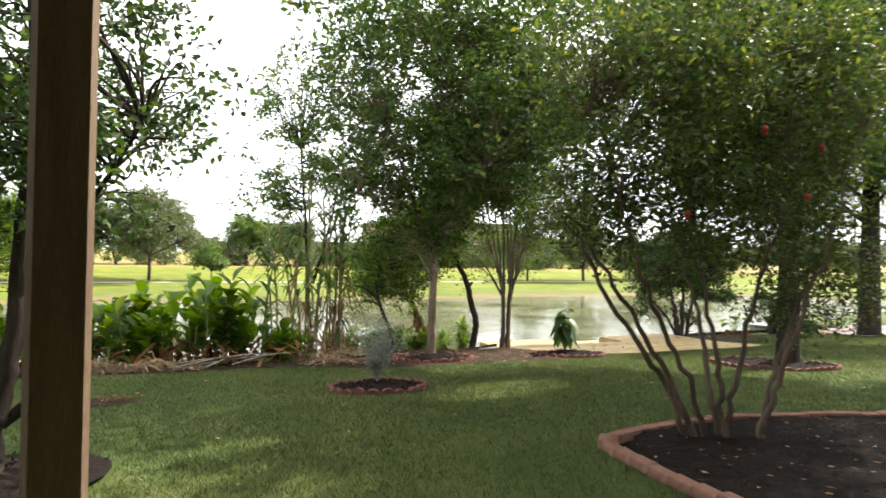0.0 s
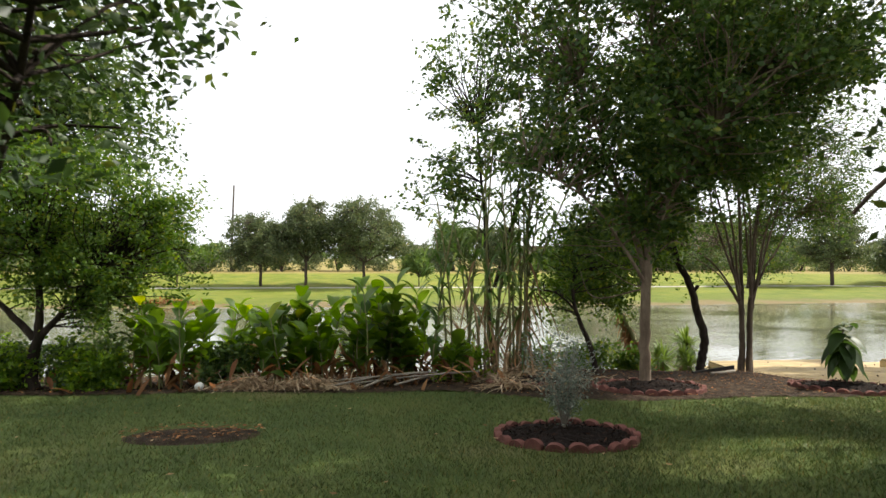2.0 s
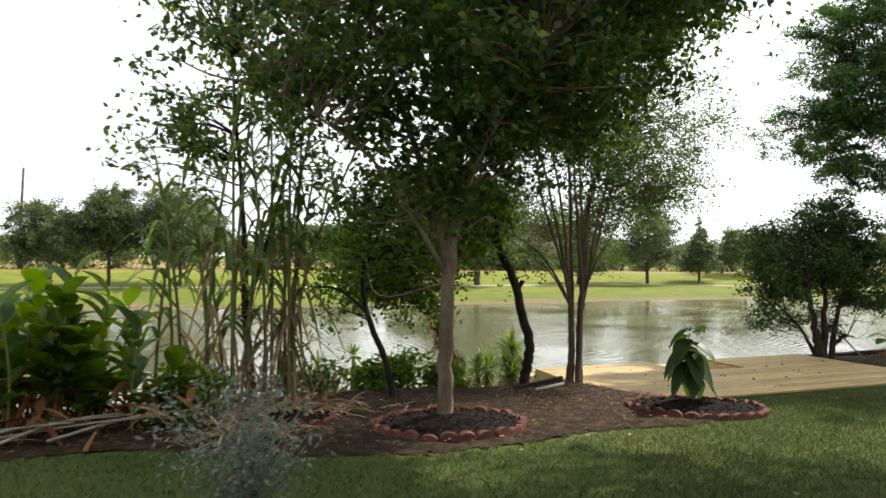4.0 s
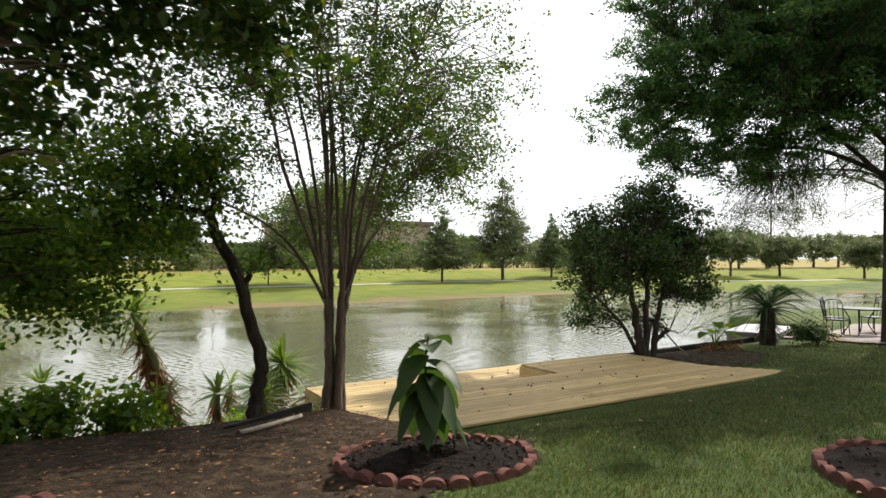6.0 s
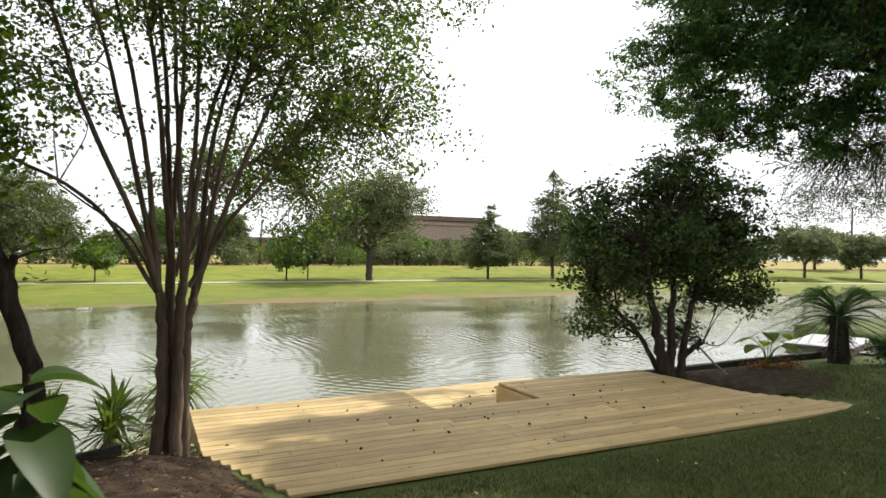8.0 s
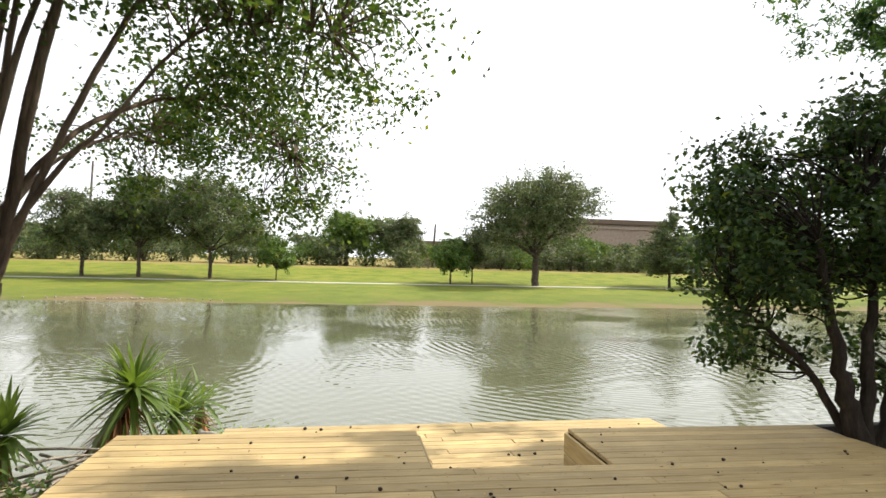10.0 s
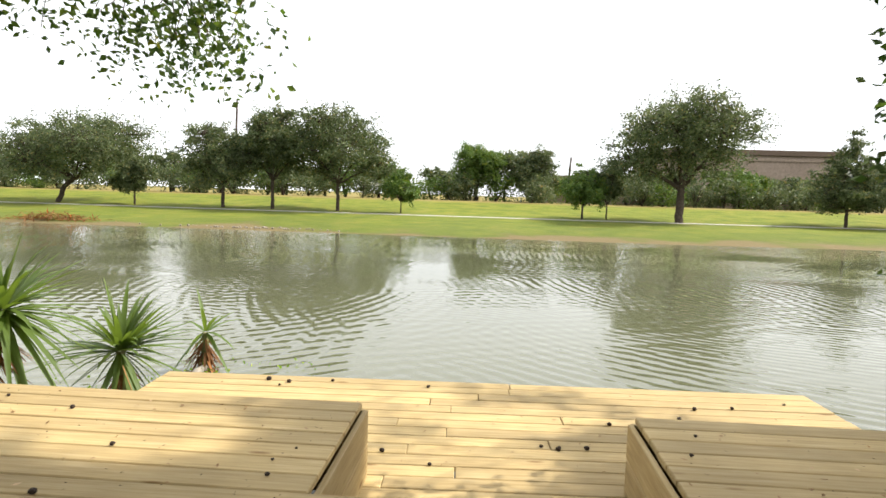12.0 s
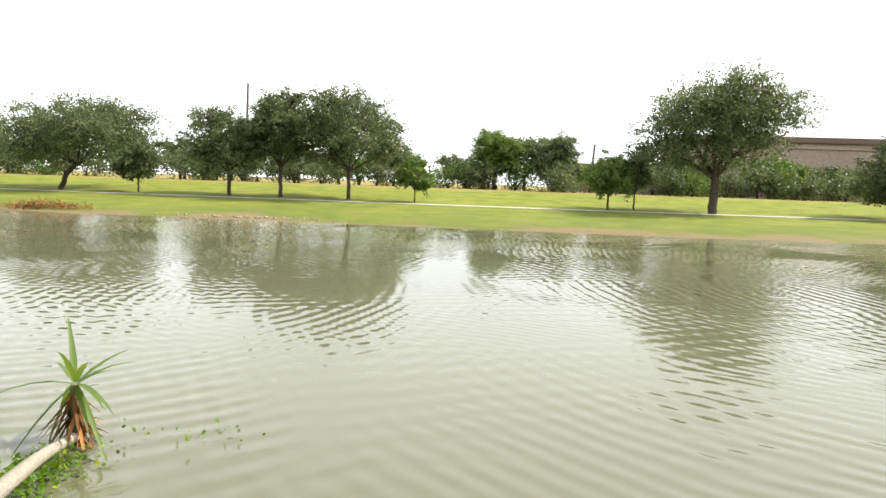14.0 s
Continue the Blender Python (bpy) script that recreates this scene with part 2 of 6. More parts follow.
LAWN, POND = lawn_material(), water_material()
MULCH = surface("dark_mulch", [(0.3, (0.010, 0.007, 0.006)), (0.55, (0.020, 0.014, 0.011)), (0.78, (0.045, 0.03, 0.022))], 20, 0.95, 90, 0.9, 0.1, dist=0.03)
LITTER = surface("leaf_litter", [(0.28, (0.024, 0.016, 0.011)), (0.5, (0.058, 0.040, 0.026)), (0.68, (0.11, 0.078, 0.05)), (0.8, (0.20, 0.145, 0.09))], 7, 0.95, 70, 0.9, 0.1, dist=0.04)
RED_STONE = surface("red_concrete", [(0.3, (0.085, 0.036, 0.030)), (0.55, (0.16, 0.066, 0.052)), (0.75, (0.24, 0.13, 0.10))], 9, 0.9, 120, 0.4, 0.2)
BRICK = surface("fired_brick", [(0.3, (0.20, 0.095, 0.065)), (0.55, (0.30, 0.16, 0.115)), (0.8, (0.38, 0.26, 0.20))], 9, 0.9, 130, 0.4, 0.2)
PINE = wood("new_pine_decking", [(0.25, (0.365, 0.25, 0.105)), (0.5, (0.50, 0.365, 0.165)), (0.75, (0.60, 0.465, 0.25))])
GREY_WOOD = surface("weathered_wood", [(0.3, (0.20, 0.17, 0.13)), (0.7, (0.36, 0.32, 0.26))], 5, 0.85, 60, 0.3, 0.2, (1, 8, 8))
DARK_WOOD = surface("dark_edging", [(0.3, (0.012, 0.010, 0.009)), (0.7, (0.035, 0.03, 0.026))], 6, 0.8, 60, 0.3, 0.2)
POST_WOOD = surface("stained_post", [(0.3, (0.17, 0.11, 0.068)), (0.7, (0.26, 0.18, 0.115))], 3, 0.7, 40, 0.25, 0.3, (9, 9, 0.8))
BARK = surface("dark_bark", [(0.3, (0.020, 0.016, 0.013)), (0.55, (0.046, 0.036, 0.029)), (0.8, (0.095, 0.075, 0.058))], 9, 0.95, 45, 0.9, 0.1, (1, 1, 0.25), dist=0.02)
PALE_BARK = surface("smooth_bark", [(0.3, (0.10, 0.070, 0.048)), (0.5, (0.17, 0.125, 0.088)), (0.75, (0.27, 0.205, 0.15))], 6, 0.85, 40, 0.4, 0.2, (1, 1, 0.3), dist=0.01)
CRAPE_BARK = surface("peeling_bark", [(0.3, (0.055, 0.038, 0.028)), (0.5, (0.11, 0.078, 0.054)), (0.75, (0.21, 0.155, 0.11))], 5, 0.8, 40, 0.5, 0.25, (1, 1, 0.2), dist=0.01)
FAR_BARK = surface("oak_bark", [(0.3, (0.04, 0.03, 0.024)), (0.7, (0.10, 0.08, 0.062))], 4, 0.95, 20, 0.4, 0.1)
CHIPS = foliage("bark_chips", (0.008, 0.006, 0.005), (0.022, 0.015, 0.012), (0.060, 0.040, 0.029), 0.0, 0.95, 0.1)
RUST = foliage("rusty_dead_leaves", (0.10, 0.048, 0.022), (0.19, 0.095, 0.042), (0.33, 0.19, 0.09), 0.25, 0.8, 0.1)
STALK = surface("cane_stalk", [(0.3, (0.12, 0.13, 0.045)), (0.55, (0.20, 0.19, 0.08)), (0.8, (0.33, 0.25, 0.14))], 5, 0.7, 30, 0.2, 0.3, (1, 1, 0.3))
DRY = foliage("dry_leaves", (0.16, 0.10, 0.05), (0.30, 0.20, 0.11), (0.46, 0.34, 0.21), 0.25, 0.8, 0.1)
PALE_DRY = foliage("bleached_husk", (0.30, 0.22, 0.13), (0.42, 0.33, 0.21), (0.55, 0.45, 0.31), 0.2, 0.8, 0.1)
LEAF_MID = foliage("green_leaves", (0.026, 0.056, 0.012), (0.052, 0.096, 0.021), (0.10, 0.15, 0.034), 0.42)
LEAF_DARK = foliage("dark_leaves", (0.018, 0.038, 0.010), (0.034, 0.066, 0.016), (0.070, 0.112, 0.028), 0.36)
LEAF_BRIGHT = foliage("bright_leaves", (0.060, 0.120, 0.014), (0.11, 0.20, 0.026), (0.165, 0.265, 0.042), 0.58)
CANE_LEAF = foliage("cane_leaves", (0.045, 0.095, 0.022), (0.085, 0.15, 0.038), (0.16, 0.22, 0.07), 0.45)
LEAF_CITRUS = foliage("citrus_leaves", (0.036, 0.080, 0.011), (0.065, 0.125, 0.018), (0.125, 0.19, 0.032), 0.42)
LEAF_OLIVE = foliage("olive_leaves", (0.022, 0.044, 0.011), (0.048, 0.080, 0.018), (0.10, 0.13, 0.03), 0.42)
LEAF_CYPRESS = foliage("cypress_needles", (0.020, 0.052, 0.014), (0.036, 0.088, 0.022), (0.075, 0.145, 0.030), 0.35)
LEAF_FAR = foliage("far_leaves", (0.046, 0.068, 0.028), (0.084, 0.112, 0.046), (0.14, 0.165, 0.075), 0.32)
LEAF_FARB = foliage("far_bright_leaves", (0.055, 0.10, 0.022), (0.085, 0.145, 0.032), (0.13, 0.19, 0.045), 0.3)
LEAF_BLUE = foliage("grey_green_leaves", (0.10, 0.13, 0.10), (0.17, 0.20, 0.16), (0.26, 0.29, 0.24), 0.25)
BLADE = foliage("grass_blades", (0.028, 0.054, 0.011), (0.056, 0.087, 0.020), (0.118, 0.118, 0.044), 0.25)
YUCCA = foliage("yucca_leaves", (0.05, 0.095, 0.022), (0.10, 0.16, 0.034), (0.22, 0.25, 0.065), 0.38)
PLASTER = surface("tan_wall", [(0.3, (0.30, 0.23, 0.18)), (0.7, (0.36, 0.28, 0.22))], 0.3, 0.9, 3, 0.1)
ROOFING = plain("brown_roof", (0.17, 0.12, 0.09), 0.9)
WHITE = plain("white_paint", (0.75, 0.74, 0.70), 0.5)
DOCK_TOP = surface("grey_paint", [(0.3, (0.24, 0.24, 0.26)), (0.7, (0.33, 0.33, 0.35))], 3, 0.55, 40, 0.1)
IRON = plain("black_iron", (0.025, 0.025, 0.027), 0.45, 0.6)
PAVING = surface("patio_paving", [(0.3, (0.20, 0.16, 0.14)), (0.7, (0.32, 0.27, 0.24))], 3, 0.85, 30, 0.2)
CONCRETE = surface("pale_path", [(0.3, (0.34, 0.32, 0.28)), (0.7, (0.44, 0.42, 0.37))], 2, 0.9, 25, 0.2)
FRUIT = plain("red_fruit", (0.36, 0.05, 0.02), 0.45)
POD = plain("dark_seed", (0.035, 0.022, 0.015), 0.8)


# ---- mesh helpers ----
def mesh_from(verts, faces, mat, smooth=False):
    me = bpy.data.meshes.new("mesh")
    v = np.asarray(verts, dtype=np.float32)
    f = np.asarray(faces, dtype=np.int32)
    k = f.shape[1]
    me.vertices.add(len(v))
    me.vertices.foreach_set("co", v.ravel())
    me.loops.add(f.size)
    me.loops.foreach_set("vertex_index", f.ravel())
    me.polygons.add(len(f))
    me.polygons.foreach_set("loop_start", np.arange(0, f.size, k, dtype=np.int32))
    if smooth:
        me.polygons.foreach_set("use_smooth", np.ones(len(f), dtype=bool))
    me.update(calc_edges=True)
    me.materials.append(mat)
    return me


def joined(pieces):
    vs, fs, n = [], [], 0
    for v, f in pieces:
        vs.append(np.asarray(v, float))
        fs.append(np.asarray(f, int) + n)
        n += len(v)
    return np.concatenate(vs), np.concatenate(fs)


def thing(name, u, v, z, label, category, group="", kind="", turn=0.0):
    ob = new(name)
    ob.empty_display_size = 0.1
    ob.matrix_world = Matrix.Translation(W(u, v, z)) @ Matrix.Rotation(ANG + turn, 4, 'Z')
    return tagged(ob, label, category, group, kind)


def part(name, data, parent, label="", place=None):
    ob = new(name, data)
    ob.parent = parent
    if place is not None:
        ob.matrix_basis = place
    return tagged(ob, label) if label else ob


def solid(name, data, u, v, z, label, category, group="", kind="", turn=0.0):
    """A thing of one mesh."""
    ob = new(name, data)
    ob.matrix_world = Matrix.Translation(W(u, v, z)) @ Matrix.Rotation(ANG + turn, 4, 'Z')
    return tagged(ob, label, category, group, kind)


def tube(path, radii, sides=7, cap=True):
    p = np.asarray(path, float)
    r = np.broadcast_to(np.asarray(radii, float), (len(p),))
    t = np.gradient(p, axis=0)
    t /= np.linalg.norm(t, axis=1)[:, None] + 1e-9
    ref = np.array([0.31, 0.95, 0.07]) if abs(t[0, 2]) > 0.5 else np.array([0.0, 0.0, 1.0])
    a = np.cross(t, ref)
    a /= np.linalg.norm(a, axis=1)[:, None] + 1e-9
    b = np.cross(t, a)
    ang = np.linspace(0, 2 * np.pi, sides, endpoint=False)
    ring = p[:, None] + r[:, None, None] * (np.cos(ang)[None, :, None] * a[:, None] + np.sin(ang)[None, :, None] * b[:, None])
    v = ring.reshape(-1, 3)
    i, j = np.meshgrid(np.arange(len(p) - 1), np.arange(sides), indexing="ij")
    k = (j + 1) % sides
    f = np.stack([i * sides + j, i * sides + k, (i + 1) * sides + k, (i + 1) * sides + j], -1).reshape(-1, 4)
    if cap:
        v = np.concatenate([v, p[-1:]])
        top = (len(p) - 1) * sides
        c = np.arange(sides)
        f = np.concatenate([f, np.stack([top + c, top + (c + 1) % sides, np.full(sides, len(v) - 1), np.full(sides, len(v) - 1)], -1)])
    return v, f


def spline(points, n=12):
    """A smooth path through a few points."""
    p = np.asarray(points, float)
    q = np.concatenate([[2 * p[0] - p[1]], p, [2 * p[-1] - p[-2]]])
    out = []
    for i in range(1, len(q) - 2):
        for s in np.linspace(0, 1, n, endpoint=False):
            a, b, c, d = q[i - 1], q[i], q[i + 1], q[i + 2]
            out.append(0.5 * (2 * b + (c - a) * s + (2 * a - 5 * b + 4 * c - d) * s * s + (3 * b - a - 3 * c + d) * s ** 3))
    out.append(p[-1])
    return np.array(out)


def tubes_mesh(items, mat, sides=7):
    """items: (path, radius at the foot, radius at the tip)."""
    pcs = []
    for path, r0, r1 in items:
        p = np.asarray(path, float)
        pcs.append(tube(p, np.linspace(r0, r1, len(p)), sides))
    v, f = joined(pcs)
    return mesh_from(v, f, mat, True)


def unit(a):
    return a / (np.linalg.norm(a, axis=-1, keepdims=True) + 1e-9)


def leaves(rng, at, size, mat, aspect=0.5, droop=0.35, spread=1.0):
    """Small folded leaves at the points: two triangles each side of a midrib, in one mesh."""
    n = len(at)
    d = unit(rng.normal(size=(n, 3)) * np.array([1, 1, 0.7]) * spread + np.array([0, 0, -droop]))
    s = unit(np.cross(d, rng.normal(size=(n, 3))))
    up = np.cross(s, d)
    L = size * rng.uniform(0.65, 1.25, (n, 1))
    w = L * aspect * 0.5
    v = np.stack([at, at + d * L * 0.45 + s * w + up * w * 0.35, at + d * L, at + d * L * 0.45 - s * w + up * w * 0.35], 1).reshape(-1, 3)
    b = np.arange(n)[:, None] * 4
    f = np.concatenate([b + np.array([0, 1, 2]), b + np.array([0, 2, 3])])
    return mesh_from(v, f, mat)


def blades(at, dirs, length, width, droop, segs=5, profile="taper", fold=0.3):
    """Long leaves: strips with a folded midrib that bend down under their weight."""
    at, d = np.asarray(at, float), unit(np.asarray(dirs, float))
    n = len(at)
    L = np.broadcast_to(np.asarray(length, float), (n,))[:, None, None]
    wd = np.broadcast_to(np.asarray(width, float), (n,))[:, None, None]
    dr = np.broadcast_to(np.asarray(droop, float), (n,))[:, None, None]
    t = np.linspace(0, 1, segs + 1)[None, :, None]
    mid = at[:, None] + d[:, None] * L * t
    mid = mid - np.array([0, 0, 1.0]) * (dr * L * t * t)
    s = unit(np.cross(d, np.array([0.02, 0.03, 1.0])))[:, None]
    up = unit(np.cross(s, d[:, None]))
    if profile == "taper":
        wp = np.minimum(1, 0.45 + t * 2.2) * np.clip(1 - t, 0, 1) ** 0.6
    elif profile == "oval":
        wp = np.sin(np.pi * np.clip(t, 0.03, 1) ** 0.8) ** 0.75
    else:
        wp = np.clip(np.sin(np.pi * np.clip((t - 0.05) / 0.95, 0, 1) ** 0.62), 0, 1) ** 0.8
    half = s * wd * wp * 0.5
    lift = up * wd * wp * 0.5 * fold
    v = np.stack([mid + half + lift, mid, mid - half + lift], 2).reshape(-1, 3)
    m = segs + 1
    i, j, k = np.meshgrid(np.arange(n), np.arange(segs), np.arange(2), indexing="ij")
    base = i * m * 3 + j * 3 + k
    f = np.stack([base, base + 1, base + 4, base + 3], -1).reshape(-1, 4)
    return v, f


def crown(rng, blobs, clusters, per, radius, squash=0.75):
    """Leaf places: ragged sprays in the outer parts of a few ellipsoids, with gaps between. Returns spray centres and leaf places."""
    w = np.array([b[1][0] * b[1][1] * b[1][2] for b in blobs]) ** 0.8
    centres, ways = [], []
    for k in rng.choice(len(blobs), clusters, p=w / w.sum()):
        c, r = np.array(blobs[k][0]), np.array(blobs[k][1])
        d = unit(rng.normal(size=3))
        reach = rng.uniform(0.2, 1.0) ** 0.5 * (rng.uniform(0.8, 1.05) if rng.random() < 0.88 else rng.uniform(1.05, 1.25))
        centres.append(c + d * r * reach)
        ways.append(unit(d * np.array([1, 1, 0.45]) + rng.normal(size=3) * 0.45 + np.array([0, 0, -0.12])))
    centres, ways = np.array(centres), np.array(ways)
    n = rng.integers(int(per * 0.4), int(per * 1.6) + 1, clusters)
    size = np.repeat(rng.uniform(0.6, 1.45, clusters), n)[:, None] * radius
    at = np.repeat(centres, n, axis=0) + np.repeat(ways, n, axis=0) * rng.uniform(-1.5, 1.9, (n.sum(), 1)) * size
    at = at + rng.normal(size=at.shape) * size * 0.5 * np.array([1, 1, squash])
    return centres, at


def twigs(rng, limbs, centres, r0, r1, droop=0.1):
    """Thin branches from the nearest fork of the limbs to each clump."""
    nodes = np.concatenate([p[len(p) // 3:] for p, _, _ in limbs])
    out = []
    for c in centres:
        cost = np.linalg.norm(nodes - c, axis=1) + 0.7 * np.clip(nodes[:, 2] - c[2] + 0.1, 0, None)
        a = nodes[np.argmin(cost)]
        h = np.linalg.norm(c - a)
        m = (a + c) / 2 + rng.normal(size=3) * 0.13 * h + np.array([0, 0, droop * h])
        out.append((spline([a, m, c], 5), r0, r1))
    return out


def tree(name, u, v, z, limbs, blobs, clusters, per, radius, leaf, leaf_mat, bark, label, seed, category="tree", aspect=0.5, twig=(0.012, 0.004), sides=8, squash=0.75, group="", crook=0.12):
    """limbs: (points, radius at the foot, radius at the tip), in metres from the foot of the tree."""
    rng = np.random.default_rng(seed)
    ob = thing(name, u, v, z, label, category, group)
    paths = []
    for pts, a, b in limbs:
        p = spline(pts, 6)
        p[1:-1] += rng.normal(size=(len(p) - 2, 3)) * a * crook
        paths.append((p, a, b))
    for k, limb in enumerate(paths):
        part("limb" if k else "trunk", tubes_mesh([limb], bark, sides if limb[1] > 0.05 else 6), ob)
    centres, at = crown(rng, blobs, clusters, per, radius, squash)
    tagged(part("branchwork", tubes_mesh(twigs(rng, paths, centres, *twig), bark, 4), ob), kind="stuff")
    part("crown", leaves(rng, at, leaf, leaf_mat, aspect), ob)
    return ob


def shading_crown(ob, blobs, clusters, per, leaf, mat, seed):
    """Upper storeys added to a crown, mostly above the view, to shade the yard."""
    rng = np.random.default_rng(seed)
    _, at = crown(rng, blobs, clusters, per, 0.35, 0.7)
    part("added_upper_crown", leaves(rng, at, leaf, mat, 0.6), ob)


def box_mesh(sx, sy, sz, mat, bevel=0.004):
    bm = bmesh.new()
    bmesh.ops.create_cube(bm, size=1)
    bmesh.ops.scale(bm, vec=(sx, sy, sz), verts=bm.verts)
    if bevel:
        bmesh.ops.bevel(bm, geom=bm.edges[:], offset=bevel, segments=1, affect='EDGES')
    me = bpy.data.meshes.new("mesh")
    bm.to_mesh(me)
    bm.free()
    me.materials.append(mat)
    return me


# ---- ground and water ----
NEAR_V = [-60, 0, 4.5, 6.5, 9, 10, 12, 12.6, 13.2, 14.6, 17, 20]
NEAR_Z = [1.3, 1.11, 0.87, 0.70, 0.57, 0.46, 0.25, 0.1, -0.3, -1.25, -1.7, -2.4]
SHORE_U = [-400, 20, 34, 48, 58, 62, 75, 120, 400]
SHORE_V = [45, 45, 46, 46.5, 41, 36, 30, 22, 16]
FAR_D = [-25, -3, 0, 3, 8, 14.5, 16.5, 32, 34, 60, 3000]
FAR_Z = [-2.4, -1.6, -1.15, -0.93, -0.78, -0.55, -0.52, 0.5, 0.55, 0.5, 0.4]


def smooth(a, b, x):
    t = np.clip((x - a) / (b - a), 0, 1)
    return t * t * (3 - 2 * t)


def ground_z(u, v):
    """Height of the land: the sloping yard, the lake bed and the far bank."""
    u, v = np.asarray(u, float), np.asarray(v, float)
    v0 = v
    near = np.interp(v, NEAR_V, NEAR_Z) - 0.03 * np.clip(u - 5, 0, 20)
    # yard in front of the deck runs down to the boards
    deck = smooth(8.0, 9.2, u) * (1 - smooth(14.5, 16.5, u))
    dip = np.interp(v, [8.6, 11.1, 12.4, 13.5, 16, 20], [0.62 - 0.12, -0.045, -0.12, -0.5, -1.7, -2.4])
    near = near * (1 - deck * smooth(8.4, 9.6, v)) + dip * deck * smooth(8.4, 9.6, v)
    # to the right of the deck the lawn stays level as far as a low bulkhead
    right = smooth(15.2, 16.4, u)
    v = np.where(u > 23.5, v - 5.0 * smooth(24.0, 26.5, u) * smooth(9, 14, v), v)
    flat = np.interp(v, [8.6, 11.3, 13.9, 14.6, 14.75, 20], [0.3, 0.0, -0.14, -0.17, -1.8, -2.4])
    near = near * (1 - right * smooth(8, 11, v)) + flat * right * smooth(8, 11, v)
    far = np.interp(v0 - np.interp(u, SHORE_U, SHORE_V), FAR_D, FAR_Z)
    k = smooth(20, 21, v0)
    return near * (1 - k) + far * k


def sheet(us, vs, z_of, mat, inside=None):
    uu, vv = np.meshgrid(us, vs, indexing="ij")
    zz = z_of(uu, vv)
    verts = np.stack([uu, vv, zz], -1).reshape(-1, 3)
    i, j = np.meshgrid(np.arange(len(us) - 1), np.arange(len(vs) - 1), indexing="ij")
    m = len(vs)
    f = np.stack([i * m + j, (i + 1) * m + j, (i + 1) * m + j + 1, i * m + j + 1], -1).reshape(-1, 4)
    if inside is not None:
        keep = inside(verts[f].mean(1))
        f = f[keep]
        used, inv = np.unique(f, return_inverse=True)
        verts, f = verts[used], inv.reshape(-1, 4)
    return mesh_from(verts, f, mat, True)


def in_polygon(poly, p):
    x, y = p[:, 0], p[:, 1]
    c = np.zeros(len(p), bool)
    for (x0, y0), (x1, y1) in zip(poly, poly[1:] + poly[:1]):
        hit = ((y0 > y) != (y1 > y)) & (x < (x1 - x0) * (y - y0) / (y1 - y0 + 1e-12) + x0)
        c ^= hit
    return c


def fine_z(u, v):
    """Land with small humps."""
    return ground_z(u, v) + 0.012 * np.sin(u * 2.1 + np.sin(v * 1.7)) * np.sin(v * 1.9 + 0.7) * (np.abs(v) < 20)


gu = np.unique(np.concatenate([np.array([-2500, -900, -400, -200, -120]), np.arange(-90, -8, 3.0), np.arange(-8, 26, 0.4), np.arange(26, 140, 3.0), np.array([140, 200, 400, 900, 2500])]))
gv = np.unique(np.concatenate([np.array([-2500, -600, -150, -60, -25, -10]), np.arange(-6, 21.2, 0.25), np.arange(21.2, 110, 1.2), np.array([115, 150, 300, 900, 2500])]))
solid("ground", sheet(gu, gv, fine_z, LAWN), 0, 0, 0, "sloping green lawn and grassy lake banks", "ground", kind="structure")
solid("water", sheet(np.linspace(-600, 600, 61), np.linspace(13, 80, 30), lambda u, v: WATER + 0 * u, POND), 0, 0, 0, "murky green lake rippled by wind", "lake", kind="structure")
path_us = np.arange(-200, 260, 4.0)
solid("far_path", sheet(path_us, np.array([0.0, 1.3]), lambda u, v: ground_z(u, np.interp(u, SHORE_U, SHORE_V) + 14.7 + v * 0.9) + 0.02, CONCRETE), 0, 0, 0, "pale footpath along the far bank", "path", kind="structure")
fp = bpy.data.objects["far_path"].data
for vert in fp.vertices:
    vert.co.y += np.interp(vert.co.x, SHORE_U, SHORE_V) + 14.7


# ---- deck ----
U0, U1, V0, V1 = 8.5, 15.35, 11.2, 14.25
N0, N1, NV = 11.18, 12.64, 13.22
L0, L1, LV = 9.1, 14.55, 16.12
LOW = -0.43
ROW = 0.1525
board_meshes = {}


def board(parent, u0, u1, v, z, name="board", height=0.036, width=0.1435):
    length = round(u1 - u0, 2)
    key = (length, height, width)
    if key not in board_meshes:
        board_meshes[key] = box_mesh(length, width, height, PINE, 0.005)
    part(name, board_meshes[key], parent, place=Matrix.Translation(((u0 + u1) / 2, v, z - height / 2)))


def board_row(rng, parent, u0, u1, v, z):
    cut = u0
    while u1 - cut > 3.8:
        nxt = cut + rng.uniform(1.8, 3.4)
        board(parent, cut, nxt - 0.003, v, z + rng.uniform(-0.0015, 0.0015))
        cut = nxt
    board(parent, cut, u1, v, z + rng.uniform(-0.0015, 0.0015))


def left_edge(v):
    """The side of the deck by the flower bed is cut back near the lawn."""
    return float(np.interp(v, [11.2, 12.5], [9.05, 8.5]))


def right_edge(v):
    return float(np.interp(v, [11.2, 11.35, 12.4, 14.3], [16.25, 16.2, 15.48, 15.33]))


